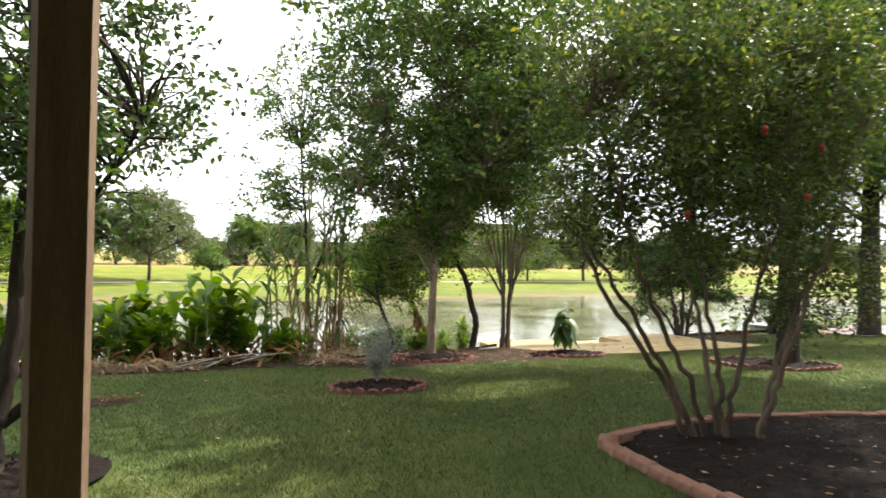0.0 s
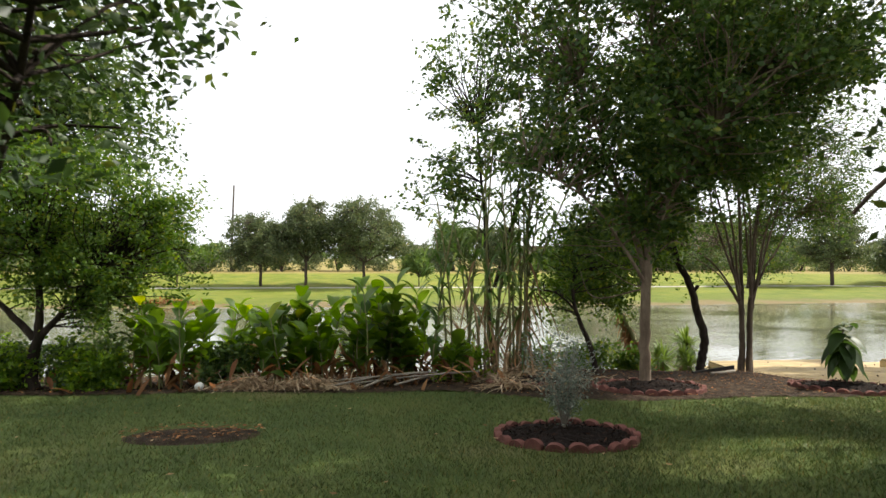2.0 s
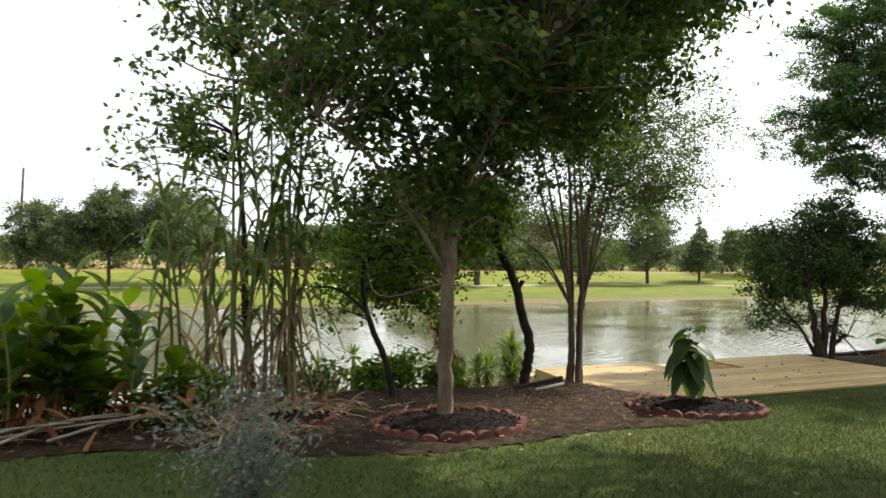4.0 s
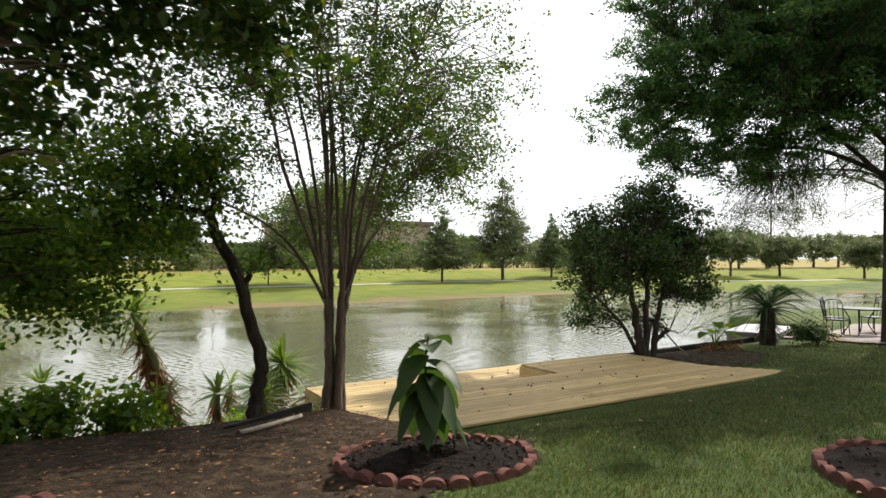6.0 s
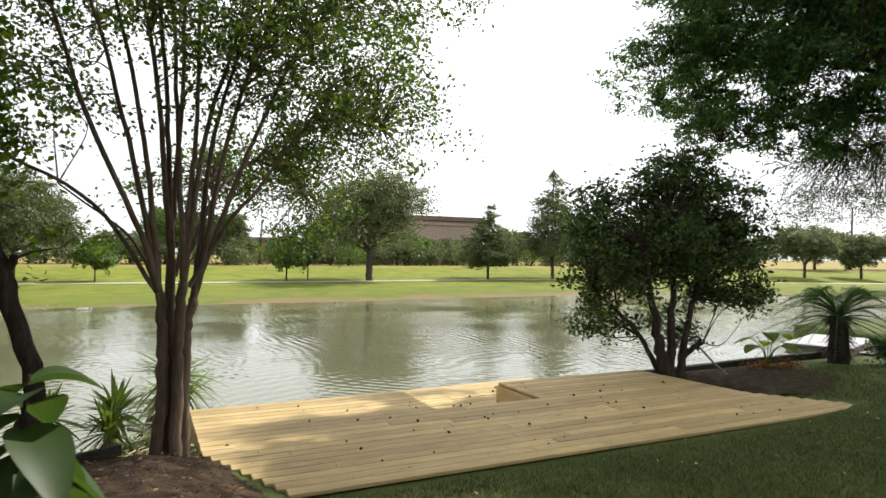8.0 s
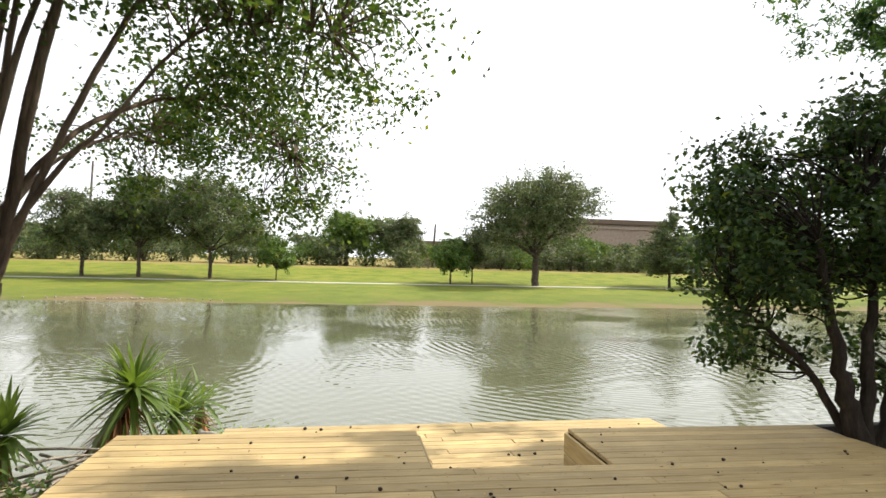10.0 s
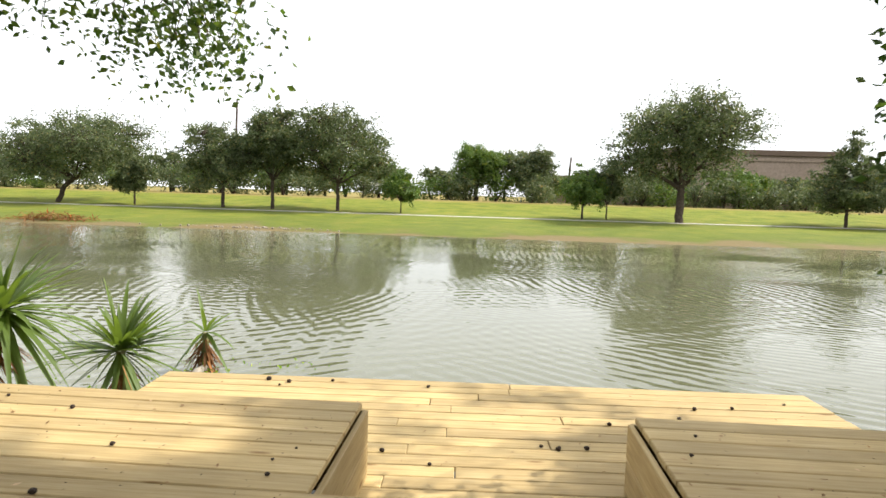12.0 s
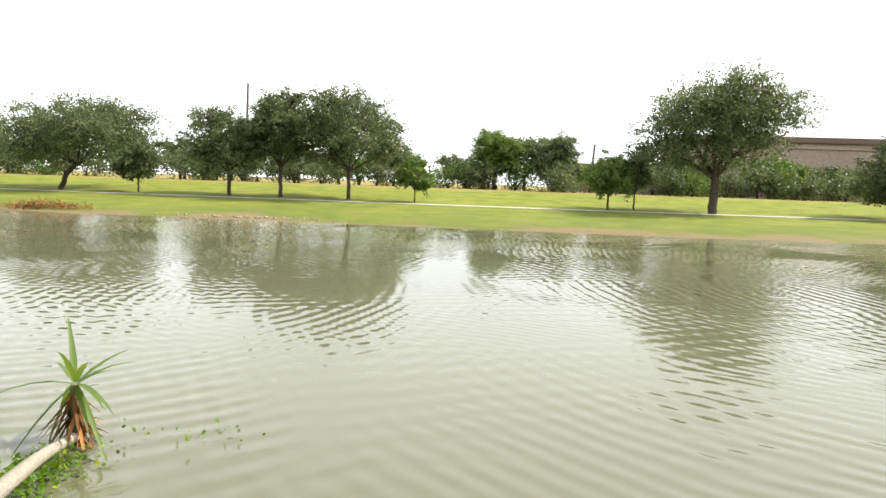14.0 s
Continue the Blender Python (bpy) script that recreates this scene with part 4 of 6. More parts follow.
def cypress(u, v, z, h, r, blobs, clusters, per, label, seed, limbs, leaf, gaps=()):
    rng = np.random.default_rng(seed)
    ob = thing("cypress_tree", u, v, z, label, "tree", "yard cypresses")
    main = spline([(0, 0, -0.1), (0.02, 0, 0.5), (0.03, 0.0, h * 0.5), (0, 0, h)], 8)
    s = np.linspace(0, 1, len(main))
    rad = r * (1 - 0.8 * s) + r * 0.55 * np.exp(-s * 22)
    vv, ff = tube(main, rad, 12)
    pcs, paths = [(vv, ff)], [(main[len(main) // 3:], r, 0.1)]
    for pts in limbs:
        p = spline(pts, 6)
        paths.append((p, 0.07, 0.015))
        pcs.append(tube(p, np.linspace(0.07, 0.015, len(p)), 6))
    a, b = joined(pcs)
    part("trunk", mesh_from(a, b, BARK, True), ob)
    centres, at = crown(rng, blobs, clusters, per, 0.2, 0.4)
    # holes in the crown through which the sun reaches the lawn and the deck
    ray = np.array([sun_from.x * CA + sun_from.y * SA, -sun_from.x * SA + sun_from.y * CA, sun_from.z])
    for lit_u, lit_v, lit_z, wide in gaps:
        foot = np.array([lit_u - u, lit_v - v, lit_z - z])
        for side in (centres, at):
            k = (side - foot) @ ray
            off = np.linalg.norm(side - foot - k[:, None] * ray, axis=1)
            if side is at:
                at = at[off > wide * rng.uniform(0.6, 1.25, len(at))]
            else:
                centres = centres[off > wide]
    part("branchwork", tubes_mesh(twigs(rng, paths, centres, 0.014, 0.004, 0.12), BARK, 4), ob)
    part("crown", leaves(rng, at, leaf, LEAF_CYPRESS, 0.34, 0.5), ob)


cypress(10.75, 6.5, gz(10.75, 6.5), 11.0, 0.27,
        [((0, 0, 5.6), (2.6, 2.4, 0.9)), ((-0.6, -0.6, 6.8), (3.6, 3.4, 1.4)), ((0.5, 0.5, 8.2), (3.2, 3.2, 1.2)), ((1.6, -1.6, 4.6), (1.5, 1.4, 0.8)), ((1.8, -0.8, 7.2), (2.6, 2.2, 1.0)), ((-2.1, 0.0, 5.6), (1.5, 1.4, 0.7)), ((-1.0, -1.2, 5.2), (1.4, 1.3, 0.7)), ((-0.8, -1.1, 4.3), (1.0, 1.0, 0.4))],
        1150, 84, "bald cypress with feathery sweeping branches in the yard", 21,
        [[(0, 0, 4.2), (-1.2, 0.5, 5.3), (-2.4, 1.0, 5.6)], [(0, 0, 4.6), (0.4, 1.6, 5.6), (0.7, 2.6, 5.8)], [(0, 0, 4.2), (-0.8, -1.4, 5.4), (-1.5, -2.4, 5.6)], [(0, 0, 3.6), (1.2, -1.2, 4.4), (2.4, -2.4, 4.5)]], 0.13, [(3.7, 5.2, 0.78, 0.75), (4.4, 5.4, 0.77, 0.7), (-0.9, 4.9, 0.8, 0.35)])
cypress(22.1, 12.0, -0.15, 13.0, 0.48,
        [((-3.5, 2.5, 6.5), (2.2, 2.0, 1.2)), ((-4.7, 3.3, 6.0), (1.3, 1.3, 0.55)), ((-2.4, 1.2, 5.4), (2.3, 2.0, 0.9)), ((-1.5, -0.3, 7.4), (3.2, 3.2, 1.6)), ((-0.6, -2.2, 5.8), (2.6, 2.0, 1.2)),
         ((-3.2, 2.6, 4.5), (1.8, 1.6, 0.5)), ((-3.4, 3.2, 8.2), (2.0, 2.0, 1.2)), ((-2.0, 1.0, 9.6), (3.0, 3.0, 1.4)), ((2.2, 3.2, 8.8), (2.8, 2.4, 1.2)), ((0.6, 2.2, 8.0), (2.2, 2.0, 1.0)), ((-4.0, 4.9, 6.1), (1.2, 1.2, 0.6)), ((-3.1, 4.4, 5.2), (1.2, 1.2, 0.5)), ((-1.6, 0.8, 6.6), (2.2, 2.0, 1.2))],
        1900, 130, "tall bald cypress with sweeping feathery branches beside the lawn", 22,
        [[(0, 0, 3.8), (-1.8, 1.2, 5.4), (-4.9, 3.4, 6.0)], [(0, 0, 4.4), (-0.5, -1.5, 5.4), (-0.6, -3.4, 5.6)], [(0, 0, 4.0), (-1.6, 1.4, 4.8), (-3.8, 3.2, 4.3)], [(0, 0, 5.5), (-1.8, 1.0, 7.0), (-4.2, 2.8, 7.2)], [(0, 0, 4.6), (-1.8, 0.2, 5.4), (-3.6, 0.6, 5.2)]], 0.12,
        [(9.2, 13.8, 0.0, 0.55), (10.2, 13.7, 0.0, 0.5), (11.6, 14.3, -0.43, 0.55), (10.5, 15.2, -0.43, 0.6), (12.0, 15.3, -0.43, 0.5)])
# thin fringe of a smaller tree behind the patio
tree("fringe_tree", 26.5, 12.6, -0.15,
     [([(0, 0, 0), (-0.1, 0, 1.5), (-0.3, 0.1, 3.0), (-0.8, 0.2, 5.2)], 0.12, 0.03), ([(-0.2, 0, 2.6), (-2.4, 0.8, 4.4), (-5.2, 2.0, 4.4)], 0.06, 0.012), ([(-0.3, 0, 3.2), (-2.0, 0.2, 5.2), (-4.5, 0.8, 5.4)], 0.05, 0.012), ([(-0.3, 0, 2.9), (-1.6, 1.5, 4.4), (-3.4, 3.4, 4.6)], 0.05, 0.012)],
     [((-5.0, 1.9, 4.3), (1.6, 1.4, 0.7)), ((-3.2, 1.2, 4.8), (1.9, 1.6, 0.8)), ((-4.2, 0.8, 5.4), (1.6, 1.4, 0.8)), ((-3.2, 3.2, 4.4), (1.5, 1.4, 0.7)), ((-1.2, 0.4, 4.6), (1.6, 1.5, 1.2)), ((-4.6, 2.0, 3.6), (1.2, 1.2, 0.35)), ((-5.4, 2.6, 3.2), (1.3, 1.2, 0.5)), ((-3.6, 2.0, 3.3), (1.4, 1.2, 0.5))], 640, 46, 0.17, 0.065, LEAF_DARK, BARK,
     "open wispy tree with thin drooping twigs by the patio", 23, aspect=0.35)

# pomegranate shrub with several crooked stems
prng = np.random.default_rng(31)
pom = []
for du, dv, a, b, h in [(-0.18, 0.1, -1.25, 0.4, 1.8), (-0.12, 0.05, -1.3, -0.2, 2.4), (0.0, -0.05, -0.3, 0.2, 2.9), (0.04, 0.02, 0.25, -0.4, 2.8), (0.2, -0.2, 0.55, -0.4, 2.4), (0.24, -0.15, 1.2, 0.2, 2.2), (-0.22, 0.15, -1.4, 0.3, 1.45), (0.02, 0.05, -0.05, 0.6, 2.6)]:
    pom.append(([(du, dv, 0), (du + a * 0.18, dv + b * 0.2, 0.5), (du + a * 0.5, dv + b * 0.4, 1.1), (du + a * 0.75, dv + b * 0.8, 1.7), (du + a, dv + b, h)], 0.029, 0.007))
shrub = tree("pomegranate_shrub", 4.45, 2.35, gz(4.45, 2.35) + 0.05, pom,
             [((-0.5, 0.1, 2.4), (0.95, 0.9, 0.6)), ((0.6, 0, 2.4), (0.9, 0.9, 0.6)), ((0, 0, 2.9), (1.3, 1.1, 0.7)), ((-1.0, 0.2, 1.9), (0.5, 0.5, 0.3)), ((1.2, 0.3, 2.8), (0.9, 0.9, 0.7)), ((1.3, 0.2, 1.9), (0.5, 0.5, 0.3)), ((0.4, -0.2, 3.2), (1.2, 1.0, 0.5)), ((-0.95, 0.2, 1.6), (0.5, 0.5, 0.35)), ((0.95, 0.0, 1.5), (0.7, 0.6, 0.5)), ((0.1, 0.1, 1.8), (1.0, 0.8, 0.45)), ((1.3, 0.2, 1.1), (0.5, 0.5, 0.4)), ((-1.35, -0.2, 2.5), (0.75, 0.7, 0.6)), ((-0.7, 0.0, 3.1), (1.0, 0.9, 0.6))], 1000, 50, 0.17, 0.056, LEAF_OLIVE, CRAPE_BARK,
             "multi-stemmed pomegranate shrub with a few red fruits", 32, category="shrub", aspect=0.45, twig=(0.004, 0.002), crook=0.55)
fr = bmesh.new()
bmesh.ops.create_uvsphere(fr, u_segments=12, v_segments=8, radius=0.025)
bmesh.ops.create_cone(fr, segments=6, radius1=0.014, radius2=0.02, depth=0.02, matrix=Matrix.Translation((0, 0, -0.036)))
fruit = bpy.data.meshes.new("mesh")
fr.to_mesh(fruit)
fr.free()
fruit.materials.append(FRUIT)
for p in [(-0.75, -0.35, 1.75), (0.15, -0.6, 1.9), (0.45, -0.5, 2.3), (-0.3, -0.6, 2.35)]:
    part("fruit", fruit, shrub, "small red fruit", Matrix.Translation(p))


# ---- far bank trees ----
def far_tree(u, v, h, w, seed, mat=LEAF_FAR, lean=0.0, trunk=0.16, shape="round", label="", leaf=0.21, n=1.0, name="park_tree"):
    z = float(ground_z(u, v))
    t = 0.26 * h
    lim = [([(0, 0, -0.1), (lean * 0.4, 0, t * 0.6), (lean, 0, t)], trunk, trunk * 0.8)]
    rng = np.random.default_rng(seed)
    if shape == "cone":
        lim.append(([(lean, 0, t), (lean, 0, h * 0.6), (lean, 0, h * 0.96)], trunk * 0.8, 0.03))
        blobs = [((lean, 0, h * (0.30 + 0.62 * k)), (w * 0.5 * (1 - k) + 0.25, w * 0.5 * (1 - k) + 0.25, h * 0.13)) for k in (0, 0.25, 0.5, 0.75, 0.97)]
    else:
        blobs = [((lean, 0, h * 0.60), (w * 0.36, w * 0.36, h * 0.33))]
        for k in range(6):
            a = k * 1.05 + rng.uniform(-0.3, 0.3)
            rr = w * rng.uniform(0.2, 0.32)
            top = rng.uniform(0.38, 0.84) * h
            blobs.append(((lean + rr * math.cos(a), rr * math.sin(a), top), (w * rng.uniform(0.14, 0.22), w * 0.2, h * rng.uniform(0.12, 0.18))))
            lim.append(([(lean, 0, t * 0.95), (lean + rr * 0.5 * math.cos(a), rr * 0.5 * math.sin(a), (t + top) / 2), (lean + rr * math.cos(a), rr * math.sin(a), top)], trunk * 0.55, 0.03))
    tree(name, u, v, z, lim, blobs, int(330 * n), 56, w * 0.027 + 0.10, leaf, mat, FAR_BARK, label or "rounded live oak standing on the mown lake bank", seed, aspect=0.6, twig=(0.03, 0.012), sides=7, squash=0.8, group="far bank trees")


TV = 62.5
far_tree(-25.4, TV, 8.4, 15.0, 101, lean=1.6, trunk=0.22, n=1.7)
far_tree(-18.5, TV, 4.4, 3.6, 102, trunk=0.09, n=0.5)
far_tree(-10.7, TV, 7.7, 8.8, 103, n=1.3)
far_tree(-6.4, TV, 9.4, 6.4, 104, n=1.2)
far_tree(-0.8, TV, 9.2, 10.6, 105, n=1.6)
far_tree(4.6, TV - 0.4, 3.7, 3.6, 106, LEAF_FARB, 0.0, 0.06, n=0.45, label="young pale green tree on the far bank")
far_tree(19.3, TV - 1, 4.4, 4.2, 107, LEAF_FARB, 0.0, 0.09, n=0.6, label="small bright green tree on the far bank")
far_tree(21.4, TV, 4.9, 2.6, 108, trunk=0.07, n=0.4)
far_tree(26.9, TV - 1, 10.6, 13.0, 109, trunk=0.34, n=1.9, label="large live oak with ragged crown on the far bank")
far_tree(40.1, TV, 8.0, 6.2, 110, LEAF_FAR, 0, 0.14, "cone", "conical cypress on the far bank")
far_tree(48.2, TV, 12.8, 8.2, 111, LEAF_FAR, 0, 0.2, "cone", "tall conical cypress on the far bank", n=1.3)
far_tree(55.5, TV, 7.2, 5.0, 112, LEAF_FAR, 0, 0.14, "cone", "conical cypress on the far bank")
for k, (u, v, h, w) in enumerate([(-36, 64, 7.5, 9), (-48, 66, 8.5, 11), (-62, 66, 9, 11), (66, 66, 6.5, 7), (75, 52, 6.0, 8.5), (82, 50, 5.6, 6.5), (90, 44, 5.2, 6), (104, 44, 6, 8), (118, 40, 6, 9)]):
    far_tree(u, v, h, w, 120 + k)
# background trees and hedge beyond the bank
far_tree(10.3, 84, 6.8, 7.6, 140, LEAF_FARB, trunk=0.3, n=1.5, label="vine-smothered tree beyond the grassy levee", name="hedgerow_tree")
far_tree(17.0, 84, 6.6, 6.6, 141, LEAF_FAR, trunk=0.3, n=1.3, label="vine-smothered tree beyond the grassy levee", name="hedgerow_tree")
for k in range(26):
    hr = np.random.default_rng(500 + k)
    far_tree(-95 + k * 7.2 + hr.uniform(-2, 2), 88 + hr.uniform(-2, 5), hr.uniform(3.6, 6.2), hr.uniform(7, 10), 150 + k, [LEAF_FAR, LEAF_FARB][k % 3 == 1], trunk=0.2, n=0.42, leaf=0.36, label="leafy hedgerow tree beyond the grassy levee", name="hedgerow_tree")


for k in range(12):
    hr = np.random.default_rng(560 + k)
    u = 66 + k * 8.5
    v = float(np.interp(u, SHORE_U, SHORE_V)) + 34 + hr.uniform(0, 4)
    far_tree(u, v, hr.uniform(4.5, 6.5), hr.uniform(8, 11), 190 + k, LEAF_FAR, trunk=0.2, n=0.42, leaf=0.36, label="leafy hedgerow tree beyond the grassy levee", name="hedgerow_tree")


def bush(u, v, z, w, h, mat, seed, label, clusters=60, per=40, leaf=0.3, name="bush", group="far hedge bushes", d=None):
    rng = np.random.default_rng(seed)
    ob = thing(name, u, v, z, label, "bush", group)
    d = d or w
    blobs = [((rng.uniform(-0.25, 0.25) * w, rng.uniform(-0.2, 0.2) * d, h * rng.uniform(0.35, 0.6)), (w * 0.3, d * 0.3, h * 0.42)) for _ in range(4)]
    stems = [(spline([(0, 0, -0.05), (rng.uniform(-0.2, 0.2) * w, rng.uniform(-0.2, 0.2) * d, h * 0.5)], 4), 0.03 * h, 0.01 * h) for _ in range(4)]
    tagged(part("stem", tubes_mesh(stems, FAR_BARK, 5), ob), kind="stuff")
    centres, at = crown(rng, blobs, clusters, per, 0.12 * w, 0.7)
    at[:, 2] = np.abs(at[:, 2]) + 0.02
    part("foliage", leaves(rng, at, leaf, mat, 0.6), ob)
    return ob


for k in range(60):
    hr = np.random.default_rng(700 + k)
    u = -80 + k * 3.0 + hr.uniform(-1.5, 1.5)
    v = 80 + hr.uniform(-0.5, 3)
    bush(u, v, float(ground_z(u, v)), hr.uniform(3.4, 5.5), hr.uniform(2.0, 3.9), [LEAF_FAR, LEAF_FARB, LEAF_FAR][k % 3], 800 + k, "rounded bush in the hedge beyond the far bank", 45, 34, 0.28)


for k in range(6):
    hr = np.random.default_rng(760 + k)
    u = 31 + k * 4.6 + hr.uniform(-1, 1)
    bush(u, 91, float(ground_z(u, 91)), hr.uniform(3.2, 5.0), hr.uniform(2.2, 5.0), [LEAF_FAR, LEAF_FARB][k % 2], 860 + k, "tall bush screening the low building", 70, 38, 0.3, group="screen bushes")


# ---- far building, umbrellas, poles ----
def building(u, v, w, d, h, label):
    ob = thing("warehouse", u, v, float(ground_z(u, v)) - 0.1, label, "building")
    part("wall", box_mesh(w, d, h, PLASTER, 0.02), ob, place=Matrix.Translation((0, 0, h / 2)))
    part("roof", box_mesh(w + 0.8, d + 0.8, 0.7, ROOFING, 0.03), ob, place=Matrix.Translation((0, 0, h + 0.36)))
    part("fascia", box_mesh(w + 0.5, 0.12, 0.4, PLASTER, 0.02), ob, "pale band under the roof", Matrix.Translation((0, -d / 2 - 0.12, h - 0.5)))


building(46, 104, 22, 20, 6.9, "long low tan building with a flat brown roof")
building(27, 97, 15, 6, 3.0, "low tan outbuilding with a flat brown roof")


def umbrella(u, v, seed):
    ob = thing("patio_umbrella", u, v, float(ground_z(u, v)), "white canvas patio umbrella on the far side", "umbrella", "far umbrellas")
    part("pole", tubes_mesh([([(0, 0, 0), (0, 0, 1.1), (0, 0, 2.0)], 0.04, 0.03)], GREY_WOOD, 6), ob)
    n = 8
    vs = [(0, 0, 2.1)] + [(1.3 * math.cos(2 * math.pi * k / n), 1.3 * math.sin(2 * math.pi * k / n), 1.6) for k in range(n)] + [(1.3 * math.cos(2 * math.pi * k / n), 1.3 * math.sin(2 * math.pi * k / n), 1.45) for k in range(n)]
    bm = bmesh.new()
    q = [bm.verts.new(p) for p in vs]
    for k in range(n):
        a, b = 1 + k, 1 + (k + 1) % n
        bm.faces.new([q[0], q[a], q[b]])
        bm.faces.new([q[a], q[a + n], q[b + n], q[b]])
    me = bpy.data.meshes.new("mesh")
    bm.to_mesh(me)
    bm.free()
    me.materials.append(WHITE)
    part("canopy", me, ob)


umbrella(-2.2, 87, 1)
umbrella(0.4, 87.5, 2)


def utility_pole(u, v, h, label):
    ob = thing("utility_pole", u, v, float(ground_z(u, v)), label, "pole", "utility poles")
    part("mast", tubes_mesh([([(0, 0, 0), (0.12, 0, h / 2), (0.28, 0, h)], 0.16, 0.11)], FAR_BARK, 8), ob)


utility_pole(-18.6, 84, 11.2, "grey wooden utility pole leaning slightly behind the trees")
utility_pole(21.3, 88, 5.6, "short wooden utility pole beyond the hedge")
utility_pole(100, 62, 9.0, "distant wooden utility pole beyond the bank")


# ---- house behind the walk: never in view, added to block skylight ----
def house():
    z = 1.1
    ob = thing("house", 0, 0, z, "plain tan house wall with a porch roof, unseen, added to cut skylight", "house", kind="structure")
    part("wall", box_mesh(26, 0.25, 3.4, PLASTER, 0.01), ob, place=Matrix.Translation((2, -4.6, 1.6)))
    part("porch_roof", box_mesh(26, 4.4, 0.2, ROOFING, 0.02), ob, place=Matrix.Translation((2, -2.3, 3.05)))


house()


# ---- lakeside plants ----
def leafy_stalks(u, v, n, h, seed, label, mat=LEAF_BRIGHT, leaf=0.46, width=0.19, spread=0.4, name="ginger_plant", dry=34):
    """Upright leafy stalks with broad pointed leaves, brown and ragged at the foot."""
    rng = np.random.default_rng(seed)
    z = gz(u, v)
    ob = thing(name, u, v, z, label, "plant", "lakeside leafy plants")
    stalks, at, dirs, ln = [], [], [], []
    for k in range(int(n * 0.75)):
        a, r = rng.uniform(0, 2 * math.pi), spread * math.sqrt(rng.random())
        b = np.array([r * math.cos(a), r * math.sin(a), 0.0])
        hh = h * rng.uniform(0.55, 1.2)
        tip = b + np.array([math.cos(a) * 0.25 * hh * rng.random(), math.sin(a) * 0.25 * hh * rng.random(), hh])
        p = spline([b, (b + tip) / 2 + rng.normal(size=3) * 0.03, tip], 5)
        stalks.append((p, 0.014, 0.006))
        for s in np.linspace(0.35, 1.0, 8):
            q = p[min(len(p) - 1, int(s * (len(p) - 1)))]
            aa = rng.uniform(0, 2 * math.pi)
            at.append(q)
            dirs.append((math.cos(aa), math.sin(aa), rng.uniform(0.35, 1.3) + s * 0.6))
            ln.append(leaf * rng.uniform(0.7, 1.2))
    tagged(part("stalk", tubes_mesh(stalks, STALK, 5), ob), kind="stuff")
    vv, ff = blades(at, dirs, ln, width * np.array(ln) / leaf, rng.uniform(0.25, 0.6, len(at)), 5, "oval", 0.35)
    part("foliage", mesh_from(vv, ff, mat, True), ob)
    at = rng.normal(size=(dry, 3)) * np.array([spread, spread, 0.1]) + np.array([0, 0, 0.35])
    dd = rng.normal(size=(dry, 3)) * np.array([1, 1, 0.3]) + np.array([0, 0, -0.5])
    vv, ff = blades(at, dd, rng.uniform(0.25, 0.5, dry), 0.07, 0.2, 4, "oval", 0.5)
    part("dead_leaves", mesh_from(vv, ff, RUST, True), ob)


for k, (u, v, n, h, m) in enumerate([(-2.3, 10.2, 10, 0.95, LEAF_BRIGHT), (-1.7, 10.0, 13, 1.15, LEAF_BRIGHT), (-1.2, 10.3, 10, 1.0, LEAF_BRIGHT), (-0.35, 10.1, 12, 1.15, LEAF_CITRUS), (0.15, 10.0, 13, 1.2, LEAF_BRIGHT), (0.6, 10.2, 12, 1.15, LEAF_BRIGHT),
                                     (1.05, 10.0, 13, 1.25, LEAF_CITRUS), (1.5, 10.2, 12, 1.15, LEAF_BRIGHT), (1.9, 10.05, 9, 1.05, LEAF_CITRUS), (0.9, 10.7, 10, 1.3, LEAF_BRIGHT), (-0.1, 10.8, 10, 1.25, LEAF_BRIGHT)]):
    leafy_stalks(u, v, n, h, 900 + k, "clump of broad-leaved green stalks at the bed's edge", m)
for k, (u, v, w, h) in enumerate([(-4.2, 10.4, 1.3, 0.75), (-4.1, 9.9, 1.2, 0.7), (-3.2, 10.2, 1.2, 0.75), (-2.7, 9.9, 1.0, 0.65), (-0.85, 10.0, 0.9, 0.6), (-6.0, 11.9, 1.6, 0.9), (-7.4, 12.1, 1.8, 1.0), (2.3, 10.2, 0.8, 0.6)]):
    bush(u, v, gz(u, v), w, h, [LEAF_MID, LEAF_BRIGHT][k % 2], 930 + k, "low tangled green bush in the lakeside bed", 60, 46, 0.075, group="lakeside bushes")

tree("large_tree", -6.6, 12.2, gz(-6.6, 12.2),
     [([(0, 0, 0), (0.05, 0, 1.2), (0, 0, 2.6), (0, 0, 5.0)], 0.22, 0.06), ([(0, 0, 1.9), (0.9, 0, 3.0), (1.8, 0, 3.8)], 0.09, 0.03), ([(0, 0, 2.1), (-0.9, 0, 3.2), (-1.6, 0, 4.0)], 0.09, 0.03)],
     [((0, 0, 4.8), (2.4, 2.2, 1.5)), ((1.5, 0, 3.7), (1.3, 1.3, 0.9)), ((-1.5, 0, 3.6), (1.3, 1.3, 1.0)), ((2.7, 0, 4.2), (1.4, 1.4, 1.1)), ((2.0, 0, 5.6), (1.8, 1.6, 1.2))], 620, 50, 0.2, 0.10, LEAF_MID, BARK, "large dark tree with a grey trunk at the water's edge", 40, aspect=0.55)
